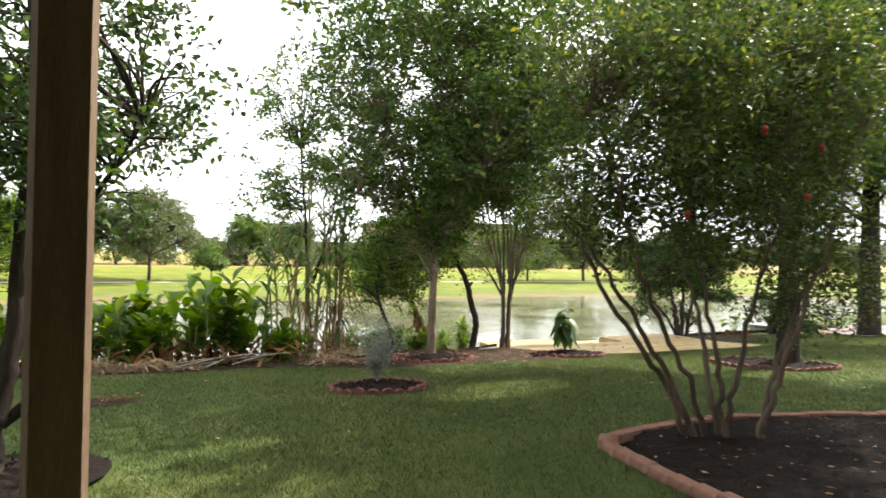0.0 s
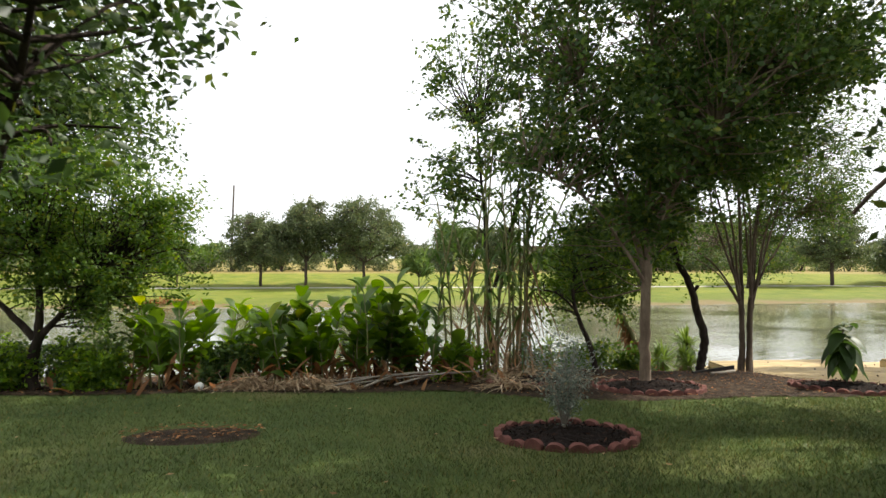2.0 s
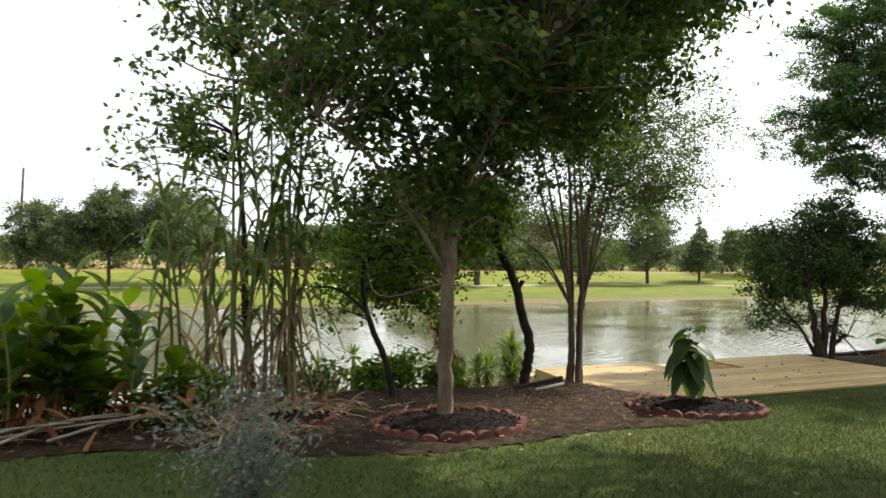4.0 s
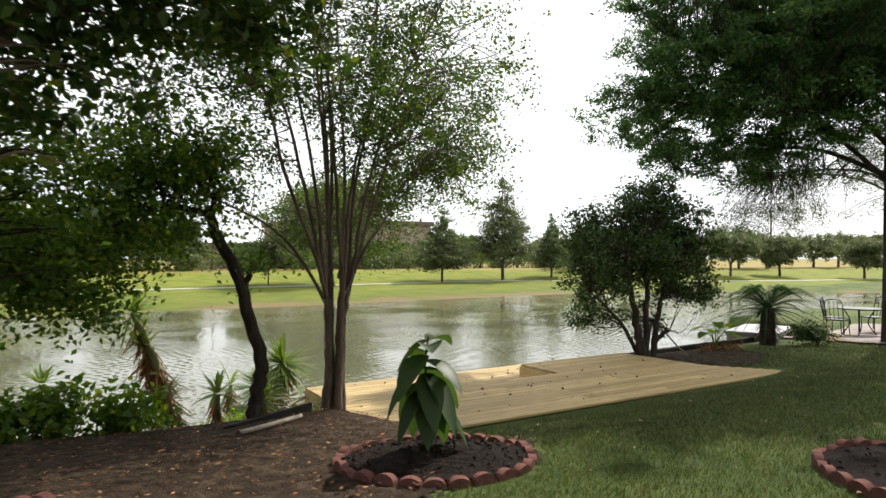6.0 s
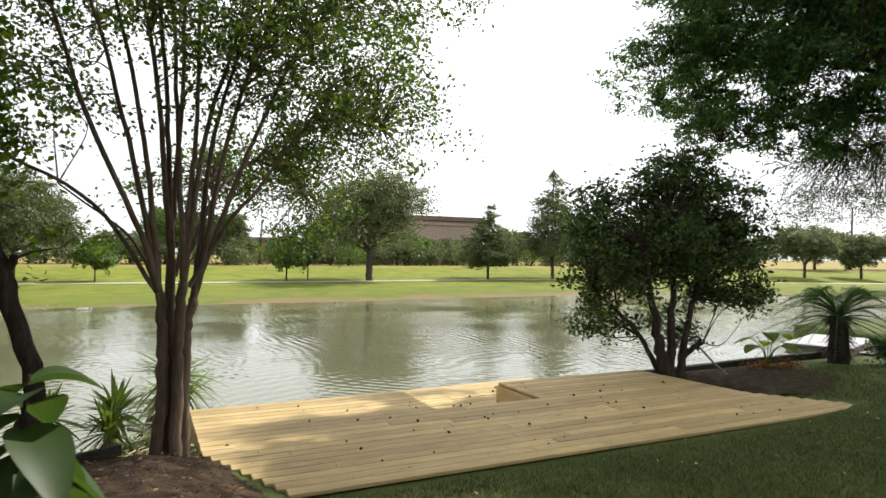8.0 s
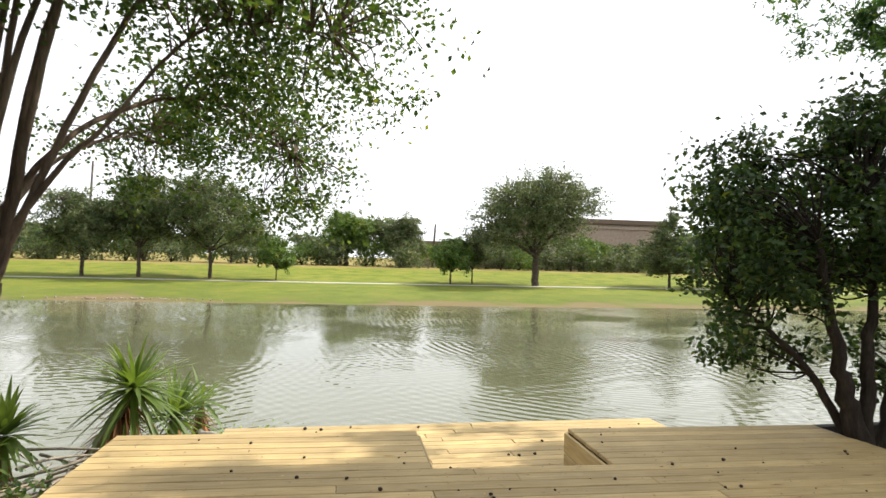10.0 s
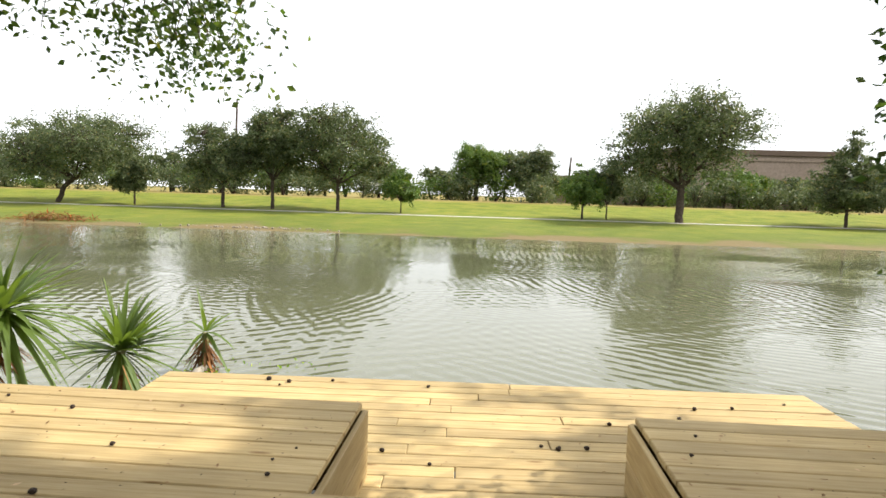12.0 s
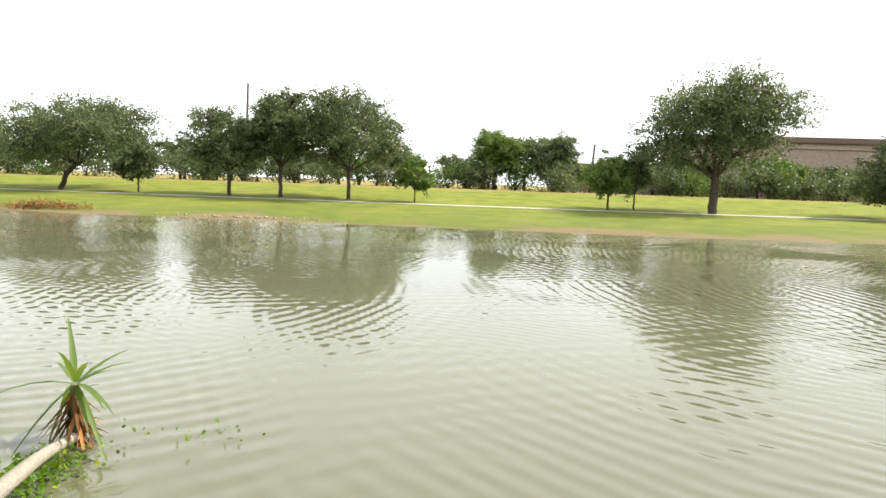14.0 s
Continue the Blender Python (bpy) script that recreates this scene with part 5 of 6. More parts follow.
tree("sapling", 4.8, 11.0, gz(4.8, 11.0),
     [([(0, 0, 0), (-0.12, 0, 0.5), (-0.32, 0, 1.0), (-0.42, 0, 1.5), (-0.3, 0, 2.3)], 0.05, 0.02), ([(-0.35, 0, 1.1), (-0.7, 0, 1.4), (-1.1, 0, 1.45)], 0.022, 0.008)],
     [((-0.8, 0.1, 1.35), (0.5, 0.5, 0.3)), ((-0.3, 0.1, 2.0), (0.7, 0.6, 0.45)), ((0.4, 0.2, 1.9), (0.5, 0.5, 0.4)), ((0.0, 0.2, 2.6), (0.8, 0.8, 0.4))], 110, 42, 0.16, 0.07, LEAF_CITRUS, BARK, "thin leaning sapling with light green leaves", 41, aspect=0.6)


def cane_clump(u, v, n, seed, spread, label):
    rng = np.random.default_rng(seed)
    ob = thing("cane_clump", u, v, gz(u, v), label, "plant", "tall cane clumps")
    green, dead = ([], [], [], []), ([], [], [], [])
    for k in range(n):
        a, r = rng.uniform(0, 2 * math.pi), spread * math.sqrt(rng.random())
        b = np.array([r * math.cos(a), 0.6 * r * math.sin(a), -0.05])
        h = rng.uniform(2.3, 4.0)
        lean = rng.normal(size=2) * 0.11 * h
        tip = b + np.array([lean[0], lean[1], h])
        p = spline([b, (b + tip) / 2 + np.array([lean[0] * -0.2, 0, 0.05]), tip], 6)
        part("stalk", tubes_mesh([(p, 0.021, 0.012)], STALK, 6), ob)
        for s in np.linspace(0.2, 1.0, 20):
            q = p[min(len(p) - 1, int(s * (len(p) - 1)))]
            aa = rng.uniform(0, 2 * math.pi)
            old = s < rng.uniform(0.2, 0.62)
            tgt = dead if old else green
            tgt[0].append(q)
            tgt[1].append((math.cos(aa), math.sin(aa), rng.uniform(-0.9, -0.1) if old else rng.uniform(0.9, 2.0)))
            tgt[2].append(rng.uniform(0.4, 0.75) if old else rng.uniform(0.65, 1.15))
            tgt[3].append(rng.uniform(0.5, 1.2) if old else rng.uniform(0.5, 1.25))
    vv, ff = blades(green[0], green[1], green[2], 0.072, green[3], 8, "taper", 0.35)
    part("foliage", mesh_from(vv, ff, CANE_LEAF, True), ob)
    vv, ff = blades(dead[0], dead[1], dead[2], 0.05, dead[3], 6, "taper", 0.6)
    part("dead_leaves", mesh_from(vv, ff, DRY, True), ob)
    m = n * 9
    at = rng.normal(size=(m, 3)) * np.array([spread, spread * 0.5, 0.12])
    at[:, 2] = np.abs(at[:, 2]) + 0.15
    dd = rng.normal(size=(m, 3)) * np.array([1, 1, 0.8])
    vv, ff = blades(at, dd, rng.uniform(0.3, 0.8, m), 0.03, 0.4, 5, "taper", 0.6)
    part("straw", mesh_from(vv, ff, DRY, True), ob)


cane_clump(2.75, 10.45, 7, 51, 0.34, "tall green cane clump with dry hanging leaves")
cane_clump(3.45, 10.45, 8, 52, 0.34, "tall green cane clump with dry hanging leaves")
cane_clump(2.15, 10.75, 3, 53, 0.25, "tall green cane clump with dry hanging leaves")


def yucca(u, v, z, h, lean, heads, seed, label, leaf=0.5, n=60, skirt=50, name="yucca", rise=0.8):
    """A trunk wrapped in dead leaves with one or two rosettes of stiff blades."""
    rng = np.random.default_rng(seed)
    ob = thing(name, u, v, z, label, "yucca", "waterside yuccas")
    for k, (dx, dy, dz) in enumerate(heads):
        tip = np.array([lean[0] + dx, lean[1] + dy, h + dz])
        p = spline([(0, 0, -0.1), tip * np.array([0.35, 0.35, 0.5]), tip], 6)
        part("trunk", tubes_mesh([(p, 0.055, 0.04)], STALK, 7), ob)
        d = unit(rng.normal(size=(n, 3)) + np.array([0, 0, rise]))
        vv, ff = blades(tip + d * 0.03, d, leaf * rng.uniform(0.7, 1.15, n), 0.044 + 0.034 * leaf, rng.uniform(0.08, 0.42, n), 4, "taper", 0.3)
        per = len(vv) // n
        cut = len(ff) // n
        for j in range(n):
            part("leaf", mesh_from(vv[j * per:(j + 1) * per], ff[j * cut:(j + 1) * cut] - j * per, YUCCA, True), ob)
        if skirt:
            s = rng.uniform(0.25, 1.0, skirt)
            q = p[(s * (len(p) - 1)).astype(int)]
            d = unit(rng.normal(size=(skirt, 3)) * np.array([0.6, 0.6, 0.2]) + np.array([0, 0, -1.0]))
            vv, ff = blades(q, d, rng.uniform(0.22, 0.5, skirt), 0.042, 0.05, 3, "taper", 0.5)
            tagged(part("dead_skirt", mesh_from(vv, ff, RUST, True), ob, "dry brown hanging leaves"), kind="stuff")
    return ob


yucca(6.5, 12.95, gz(6.5, 12.95), 1.1, (-0.33, 0.4), [(0, 0, 0), (-0.1, 0.05, 0.42), (0.22, -0.2, -0.62)], 61, "tall yucca with a shaggy brown trunk", 0.4, 42, 150)
yucca(7.75, 13.9, -0.75, 0.85, (0, 0), [(0, 0, 0)], 63, "bright yucca rosette on the bank", 0.5, 70, 40)
yucca(7.7, 13.6, -0.55, 0.55, (0, 0), [(0, 0, 0)], 64, "low yucca rosette on the bank", 0.45, 60, 40)
yucca(7.15, 13.9, -0.7, 0.82, (0, 0), [(0, 0, 0)], 65, "low yucca rosette on the bank", 0.42, 50, 40)
yucca(8.0, 14.3, -1.1, 1.3, (0.38, 0.75), [(0.0, 0, 0.05)], 67, "tall leaning yucca with a rust-brown shaggy trunk at the deck corner", 0.68, 110, 420, rise=0.5)
yucca(8.43, 16.4, -1.25, 0.82, (0, 0), [(0, 0, 0.05)], 68, "broad bright yucca rosette at the deck corner", 0.78, 100, 60, rise=0.55)
yucca(5.2, 14.9, -1.3, 1.55, (-0.1, 0.25), [(0, 0, 0)], 69, "thin yucca with a pale dead skirt standing in the shallows", 0.36, 30, 130)
yucca(4.55, 14.9, -1.3, 1.4, (-0.1, 0.25), [(0, 0, 0)], 70, "thin yucca with a pale dead skirt standing in the shallows", 0.34, 24, 130)
for k, (u, v, w, h) in enumerate([(5.95, 12.45, 0.9, 0.5), (5.4, 12.5, 1.0, 0.55), (4.75, 12.4, 1.0, 0.45), (4.0, 12.3, 1.1, 0.5)]):
    bush(u, v, gz(u, v), w, h, LEAF_CITRUS, 970 + k, "leafy green weeds along the crest of the bank", 34, 26, 0.1, name="bank_weeds", group="bank weeds")
water_yucca = yucca(8.32, 18.4, -1.2, 0.5, (0.0, 0.0), [(0, 0, 0.05)], 66, "small yucca rising from the water on a bent root", 0.66, 16, 90, rise=0.35)
part("root", tubes_mesh([(spline([(0.0, 0, 0.1), (0.15, -0.55, 0.2), (0.45, -1.2, 0.35), (0.75, -2.0, 0.45)], 6), 0.045, 0.06)], GREY_WOOD, 7), water_yucca, "pale bent root")


def weeds(u, v, z, n, size, seed, label, mat=LEAF_BRIGHT, leaf=0.05, h=0.12):
    rng = np.random.default_rng(seed)
    at = np.stack([rng.normal(size=n) * size[0], rng.normal(size=n) * size[1], rng.uniform(0.005, h, n)], -1)
    solid("water_weed", leaves(rng, at, leaf, mat, 0.75, -0.3), u, v, z, label, "weeds", "water weeds", "stuff")


weeds(8.5, 17.7, WATER + 0.01, 500, (0.16, 0.25), 71, "green floating weed around the yucca root")
weeds(8.05, 16.6, WATER + 0.01, 900, (0.3, 0.5), 72, "green weed mat by the deck corner")
weeds(9.2, 18.6, WATER + 0.01, 22, (0.35, 0.15), 73, "small green weed sprigs on the water", h=0.1)
weeds(6.4, 13.4, -0.55, 1800, (0.9, 0.35), 74, "low green creeper on the water's edge", LEAF_MID, 0.07, 0.22)
weeds(8.3, 12.9, -0.25, 500, (0.25, 0.3), 75, "small green weeds beside the deck", LEAF_MID, 0.05, 0.25)

# dead fronds along the bank under the yuccas
rng = np.random.default_rng(77)
at = np.stack([rng.uniform(6.6, 8.4, 160), rng.uniform(12.9, 13.9, 160), np.zeros(160)], -1)
at[:, 2] = fine_z(at[:, 0], at[:, 1]) + 0.08
vv, ff = blades(at, rng.normal(size=(160, 3)) * np.array([1, 1, 0.25]), rng.uniform(0.3, 0.6, 160), 0.04, 0.25, 4, "taper", 0.5)
solid("dead_fronds", mesh_from(vv, ff, PALE_DRY, True), 0, 0, 0, "heap of bleached dead fronds on the bank", "dead leaves", kind="stuff")


# bleached sticks heaped on the bank against the deck
srng = np.random.default_rng(78)
for k in range(46):
    c = np.array([8.15 + srng.normal() * 0.16, 13.95 + srng.normal() * 0.3, 0.0])
    c[2] = -0.72 + 0.013 * k
    a, ln = srng.normal() * 0.7 + 0.5, srng.uniform(0.25, 0.5)
    d = np.array([math.cos(a), math.sin(a), srng.uniform(-0.2, 0.2)]) * ln
    p = spline([c - d, c + srng.normal(size=3) * 0.03, c + d], 4)
    solid("dead_stick", tubes_mesh([(p, 0.016, 0.009)], GREY_WOOD, 5), 0, 0, 0, "bleached dead stick heaped on the bank", "stick", "heap of dead sticks")


def seedling():
    rng = np.random.default_rng(80)
    ob = thing("magnolia_seedling", 7.65, 9.0, gz(7.65, 9.0) + 0.08, "young magnolia with large drooping dark leaves in a mulch ring", "seedling")
    stem = spline([(0, 0, 0), (0.02, 0, 0.3), (-0.02, 0.01, 0.62), (0.0, 0, 0.85)], 6)
    part("stem", tubes_mesh([(stem, 0.012, 0.006)], BARK, 6), ob)
    for s, a, up, ln in [(0.98, 0.2, 0.15, 0.30), (0.96, 2.6, -0.2, 0.26), (0.85, 1.4, -0.1, 0.30), (0.8, 3.6, -0.4, 0.34), (0.75, 5.2, -0.35, 0.36), (0.65, 0.1, -0.7, 0.36), (0.6, 2.0, -0.8, 0.34), (0.62, 4.4, -0.7, 0.38), (0.5, 3.2, -0.9, 0.34), (0.48, 5.6, -0.8, 0.34), (0.4, 1.0, -0.9, 0.3), (0.9, 4.4, 0.5, 0.22), (0.35, 0.2, -1.1, 0.22), (0.72, 3.0, -0.8, 0.36), (0.7, 0.7, -0.9, 0.36), (0.66, 5.0, -1.0, 0.38), (0.55, 1.6, -1.1, 0.34), (0.5, 4.2, -1.2, 0.34)]:
        q = stem[int(s * (len(stem) - 1))]
        vv, ff = blades([q], [(math.cos(a), math.sin(a), up - 0.12 + rng.uniform(-0.2, 0.45))], ln * rng.uniform(0.85, 1.1), 0.2, 0.5, 7, "oval", 0.4)
        part("leaf", mesh_from(vv, ff, LEAF_DARK, True), ob)


seedling()


def wispy_shrub():
    rng = np.random.default_rng(81)
    ob = thing("wispy_shrub", 2.85, 6.25, gz(2.85, 6.25) + 0.08, "wispy pale grey-green shrub in a mulch ring", "shrub")
    stems, at = [], []
    for k in range(26):
        a, r = rng.uniform(0, 6.3), rng.uniform(0.1, 0.45)
        tip = np.array([r * math.cos(a), r * math.sin(a), rng.uniform(0.45, 0.9)])
        p = spline([(0, 0, 0), tip * np.array([0.35, 0.35, 0.55]), tip], 5)
        stems.append((p, 0.005, 0.002))
        for q in p[3:]:
            at.extend(q + rng.normal(size=(13, 3)) * 0.05)
    tagged(part("stem", tubes_mesh(stems, GREY_WOOD, 4), ob), kind="stuff")
    part("foliage", leaves(rng, np.array(at), 0.035, LEAF_BLUE, 0.4), ob)


wispy_shrub()


def husk_pile(u, v, n, seed, spread, label):
    rng = np.random.default_rng(seed)
    at = rng.normal(size=(n, 3)) * np.array([spread, spread * 0.35, 0.03])
    at[:, 2] = 0.05 + 0.14 * np.exp(-(at[:, 0] / spread) ** 2) * rng.random(n)
    dd = rng.normal(size=(n, 3)) * np.array([1.0, 0.5, 0.25])
    vv, ff = blades(at, dd, rng.uniform(0.12, 0.36, n), 0.028, 0.3, 4, "taper", 0.5)
    solid("husk_pile", mesh_from(vv, ff, PALE_DRY, True), u, v, gz(u, v) + 0.03, label, "yard waste", "husk piles", "stuff")


husk_pile(-0.55, 9.35, 420, 84, 0.22, "pale pile of dry husks on the bed's edge")
husk_pile(0.25, 9.3, 460, 85, 0.28, "pale pile of dry husks on the bed's edge")
husk_pile(2.9, 8.9, 130, 86, 0.2, "small heap of dry leaves by the bed's edge")
husk_pile(3.3, 10.1, 380, 87, 0.5, "straw heap at the foot of the canes")
for k, (a, b) in enumerate([((0.5, 9.2), (2.0, 9.6)), ((0.8, 9.5), (2.3, 9.35)), ((1.0, 9.15), (1.9, 9.75)), ((0.2, 9.5), (1.6, 9.3)), ((1.4, 9.3), (2.6, 9.7))]):
    p = spline([(a[0], a[1], gz(*a) + 0.08), ((a[0] + b[0]) / 2, (a[1] + b[1]) / 2 + 0.06, gz(*a) + 0.17), (b[0], b[1], gz(*b) + 0.22)], 5)
    solid("fallen_branch", tubes_mesh([(p, 0.016, 0.008)], GREY_WOOD, 6), 0, 0, 0, "bare grey fallen branch on the bed's edge", "branch", "fallen branches")
bare = sheet(np.linspace(-1.05, 0.15, 13), np.linspace(6.3, 7.05, 9), lambda u, v: fine_z(u, v) + 0.05 * np.clip(1 - ((u + 0.45) / 0.6) ** 2 - ((v - 6.68) / 0.38) ** 2, -0.3, 1), LITTER)
solid("leaf_mound", bare, 0, 0, 0, "low mound of grey dead leaves on the lawn", "leaf pile")

ball_bm = bmesh.new()
bmesh.ops.create_uvsphere(ball_bm, u_segments=16, v_segments=10, radius=0.06)
for q in ball_bm.verts:
    q.co.z *= 0.9 + 0.06 * math.sin(q.co.x * 60)
ball = bpy.data.meshes.new("mesh")
ball_bm.to_mesh(ball)
ball_bm.free()
ball.polygons.foreach_set("use_smooth", np.ones(len(ball.polygons), dtype=bool))
ball.materials.append(WHITE)
solid("ball", ball, -1.15, 9.3, gz(-1.15, 9.3) + 0.1, "small scuffed white ball at the edge of the bed", "ball")

# red slat fence at the end of the bed
RED_WOOD = surface("red_stained_wood", [(0.3, (0.10, 0.028, 0.022)), (0.7, (0.19, 0.06, 0.045))], 5, 0.8, 50, 0.3, 0.2, (8, 8, 1))
fence = thing("slat_fence", 0, 0, 0, "low red-stained slat fence at the end of the bed", "fence")
slat = box_mesh(0.07, 0.022, 0.75, RED_WOOD, 0.004)
for k in range(22):
    u = -7.45 + k * 0.12
    part("slat", slat, fence, place=Matrix.Translation((u, 11.0, gz(u, 11.0) + 0.42)))
for h in (0.2, 0.68):
    part("rail", box_mesh(2.8, 0.04, 0.07, RED_WOOD, 0.004), fence, place=Matrix.Translation((-6.2, 11.035, gz(-6.2, 11.0) + h)))

# boards and a pipe lying on the bed
solid("edging_board", box_mesh(1.25, 0.04, 0.12, DARK_WOOD, 0.006), 7.3, 11.85, gz(7.3, 11.85) + 0.04, "black plastic edging board standing on the bed", "edging", turn=0.47)
pp = [(6.75, 10.95, gz(6.75, 10.95) + 0.07), (7.15, 11.25, gz(7.15, 11.25) + 0.08), (7.55, 11.58, gz(7.55, 11.58) + 0.08)]
solid("pipe", tubes_mesh([(pp, 0.024, 0.024)], GREY_WOOD, 8), 0, 0, 0, "pale weathered pipe lying on the leaf litter", "pipe")


# ---- waterside on the right ----
def sago(u, v, z):
    rng = np.random.default_rng(90)
    ob = thing("sago_palm", u, v, z, "dark sago palm with arching fronds by the bulkhead", "palm")
    part("trunk", tubes_mesh([([(0, 0, -0.1), (0, 0, 0.3), (0, 0, 0.6), (0, 0, 0.9)], 0.2, 0.15)], BARK, 12), ob)
    n = 150
    s, a = rng.uniform(0.15, 0.9, n), rng.uniform(0, 6.3, n)
    q = np.stack([0.17 * np.cos(a), 0.17 * np.sin(a), s], -1)
    vv, ff = blades(q, np.stack([np.cos(a), np.sin(a), rng.uniform(-1.6, 0.1, n)], -1), rng.uniform(0.12, 0.3, n), 0.035, 0.2, 3, "taper", 0.4)
    part("frond_base", mesh_from(vv, ff, BARK, True), ob)
    for k in range(46):
        a = k * 2.39996 + rng.uniform(-0.2, 0.2)
        up, ln = 2.6 * (1 - k / 46) ** 1.3 - 0.25 + rng.uniform(-0.1, 0.1), rng.uniform(1.35, 1.7)
        d = unit(np.array([math.cos(a), math.sin(a), up]))
        t = np.linspace(0, 1, 26)[:, None]
        mid = np.array([0, 0, 0.88]) + d * ln * t - np.array([0, 0, 1]) * (0.62 if up > 0.3 else 0.45) * ln * t * t
        s = unit(np.cross(d, np.array([0, 0, 1.0])))
        pcs = [tube(mid, np.linspace(0.012, 0.004, 26), 4)]
        for sg in (-1, 1):
            pcs.append(blades(mid[3:], np.tile(s * sg, (23, 1)) + d * 0.7 + np.array([0, 0, 0.3]), 0.2 * np.sin(np.linspace(0.5, 2.9, 23)) + 0.03, 0.034, 0.2, 2, "taper", 0.2))
        vv, ff = joined(pcs)
        part("frond", mesh_from(vv, ff, LEAF_CYPRESS), ob)


sago(20.05, 13.95, -0.15)
bush(20.75, 13.2, -0.15, 0.9, 0.6, LEAF_DARK, 91, "dark low bush beside the sago palm", 60, 46, 0.06, group="waterside bushes")
frng = np.random.default_rng(191)
at = np.stack([frng.uniform(21.0, 22.2, 50), frng.uniform(13.0, 13.7, 50), frng.uniform(-0.1, 0.1, 50)], -1)
vv, ff = blades(at, frng.normal(size=(50, 3)) * np.array([1, 0.6, 0.15]), frng.uniform(0.4, 0.8, 50), 0.04, 0.25, 4, "taper", 0.4)
solid("dead_palm_fronds", mesh_from(vv, ff, PALE_DRY, True), 0, 0, 0, "pale dead palm fronds heaped beside the sago palm", "dead leaves", kind="stuff")
ear = thing("elephant_ear", 18.3, 14.15, -0.16, "elephant ear plant with broad bright leaves", "plant")
er = np.random.default_rng(92)
for k in range(8):
    a = k * 0.8
    tip = np.array([0.28 * math.cos(a), 0.2 * math.sin(a), er.uniform(0.42, 0.72)])
    leafstem = part("stem", tubes_mesh([(spline([(0, 0, 0), tip * np.array([0.4, 0.4, 0.7]), tip], 4), 0.012, 0.007)], LEAF_BRIGHT, 5), ear)
    vv, ff = blades([tip], [(math.cos(a), math.sin(a), 0.1)], 0.36, 0.28, 0.45, 6, "oval", 0.15)
    part("leaf", mesh_from(vv, ff, LEAF_BRIGHT, True), ear)
bush(18.2, 13.85, -0.17, 1.0, 0.16, RUST, 93, "brown dried groundcover by the bulkhead", 26, 26, 0.05, group="waterside bushes")
stick = thing("mooring_stick", 16.1, 13.8, -0.3, "pale stick leaning from the tree to the bank", "stick")
part("rod", tubes_mesh([([(0.0, 0, 0.75), (0.4, 0, 0.42), (0.85, 0, 0.1)], 0.018, 0.018)], GREY_WOOD, 6), stick)

dock = thing("boat_dock", 21.75, 15.2, -0.45, "low grey-topped timber boat dock over the water", "dock", turn=0.35)
part("top", box_mesh(2.3, 1.25, 0.05, DOCK_TOP, 0.008), dock, place=Matrix.Translation((0, 0, 0.47)))
for y in (-0.56, 0.56):
    part("beam", box_mesh(2.2, 0.06, 0.18, GREY_WOOD, 0.006), dock, place=Matrix.Translation((0, y, 0.35)))
part("end_beam", box_mesh(0.06, 1.06, 0.18, GREY_WOOD, 0.006), dock, place=Matrix.Translation((-1.07, 0, 0.35)))
for x in (-0.95, 0.95):
    for y in (-0.45, 0.45):
        part("post", box_mesh(0.12, 0.12, 1.7, GREY_WOOD, 0.008), dock, place=Matrix.Translation((x, y, -0.4)))

patio = sheet(np.linspace(21.6, 30, 12), np.linspace(11.6, 14.55, 8), lambda u, v: np.maximum(fine_z(u, v) + 0.05, -0.11), PAVING)
solid("patio", patio, 0, 0, 0, "paved waterside patio", "patio", kind="structure")


def iron_chair(u, v, z, turn):
    ob = thing("garden_chair", u, v, z, "black wrought-iron garden chair on the patio", "chair", "patio chairs", turn=turn)
    for x in (-0.2, 0.2):
        for y in (-0.2, 0.2):
            part("leg", tubes_mesh([([(x * 1.1, y * 1.1, 0), (x, y, 0.22), (x, y, 0.44)], 0.013, 0.013)], IRON, 6), ob)
    part("seat", box_mesh(0.46, 0.44, 0.03, IRON, 0.01), ob, place=Matrix.Translation((0, 0, 0.45)))
    part("back_frame", tubes_mesh([(spline([(-0.2, 0.2, 0.45), (-0.21, 0.27, 0.8), (-0.15, 0.3, 0.98), (0.15, 0.3, 0.98), (0.21, 0.27, 0.8), (0.2, 0.2, 0.45)], 5), 0.013, 0.013)], IRON, 6), ob)
    for x in (-0.1, 0, 0.1):
        part("back_bar", tubes_mesh([([(x, 0.2, 0.46), (x, 0.27, 0.75), (x, 0.3, 0.96)], 0.008, 0.008)], IRON, 5), ob)


iron_chair(22.9, 13.75, -0.1, 1.7)
iron_chair(23.5, 14.15, -0.1, 0.3)
iron_chair(24.5, 13.6, -0.1, 4.4)
table = thing("garden_table", 23.7, 13.6, -0.1, "round iron garden table on the patio", "table")
disc = bmesh.new()
bmesh.ops.create_cone(disc, cap_ends=True, segments=28, radius1=0.55, radius2=0.55, depth=0.03)
tm = bpy.data.meshes.new("mesh")
disc.to_mesh(tm)
disc.free()
tm.materials.append(IRON)
part("tabletop", tm, table, place=Matrix.Translation((0, 0, 0.72)))
for k in range(4):
    a = k * math.pi / 2 + 0.4
    part("leg", tubes_mesh([(spline([(0.4 * math.cos(a), 0.4 * math.sin(a), 0), (0.2 * math.cos(a), 0.2 * math.sin(a), 0.35), (0.35 * math.cos(a), 0.35 * math.sin(a), 0.7)], 5), 0.015, 0.015)], IRON, 6), table)


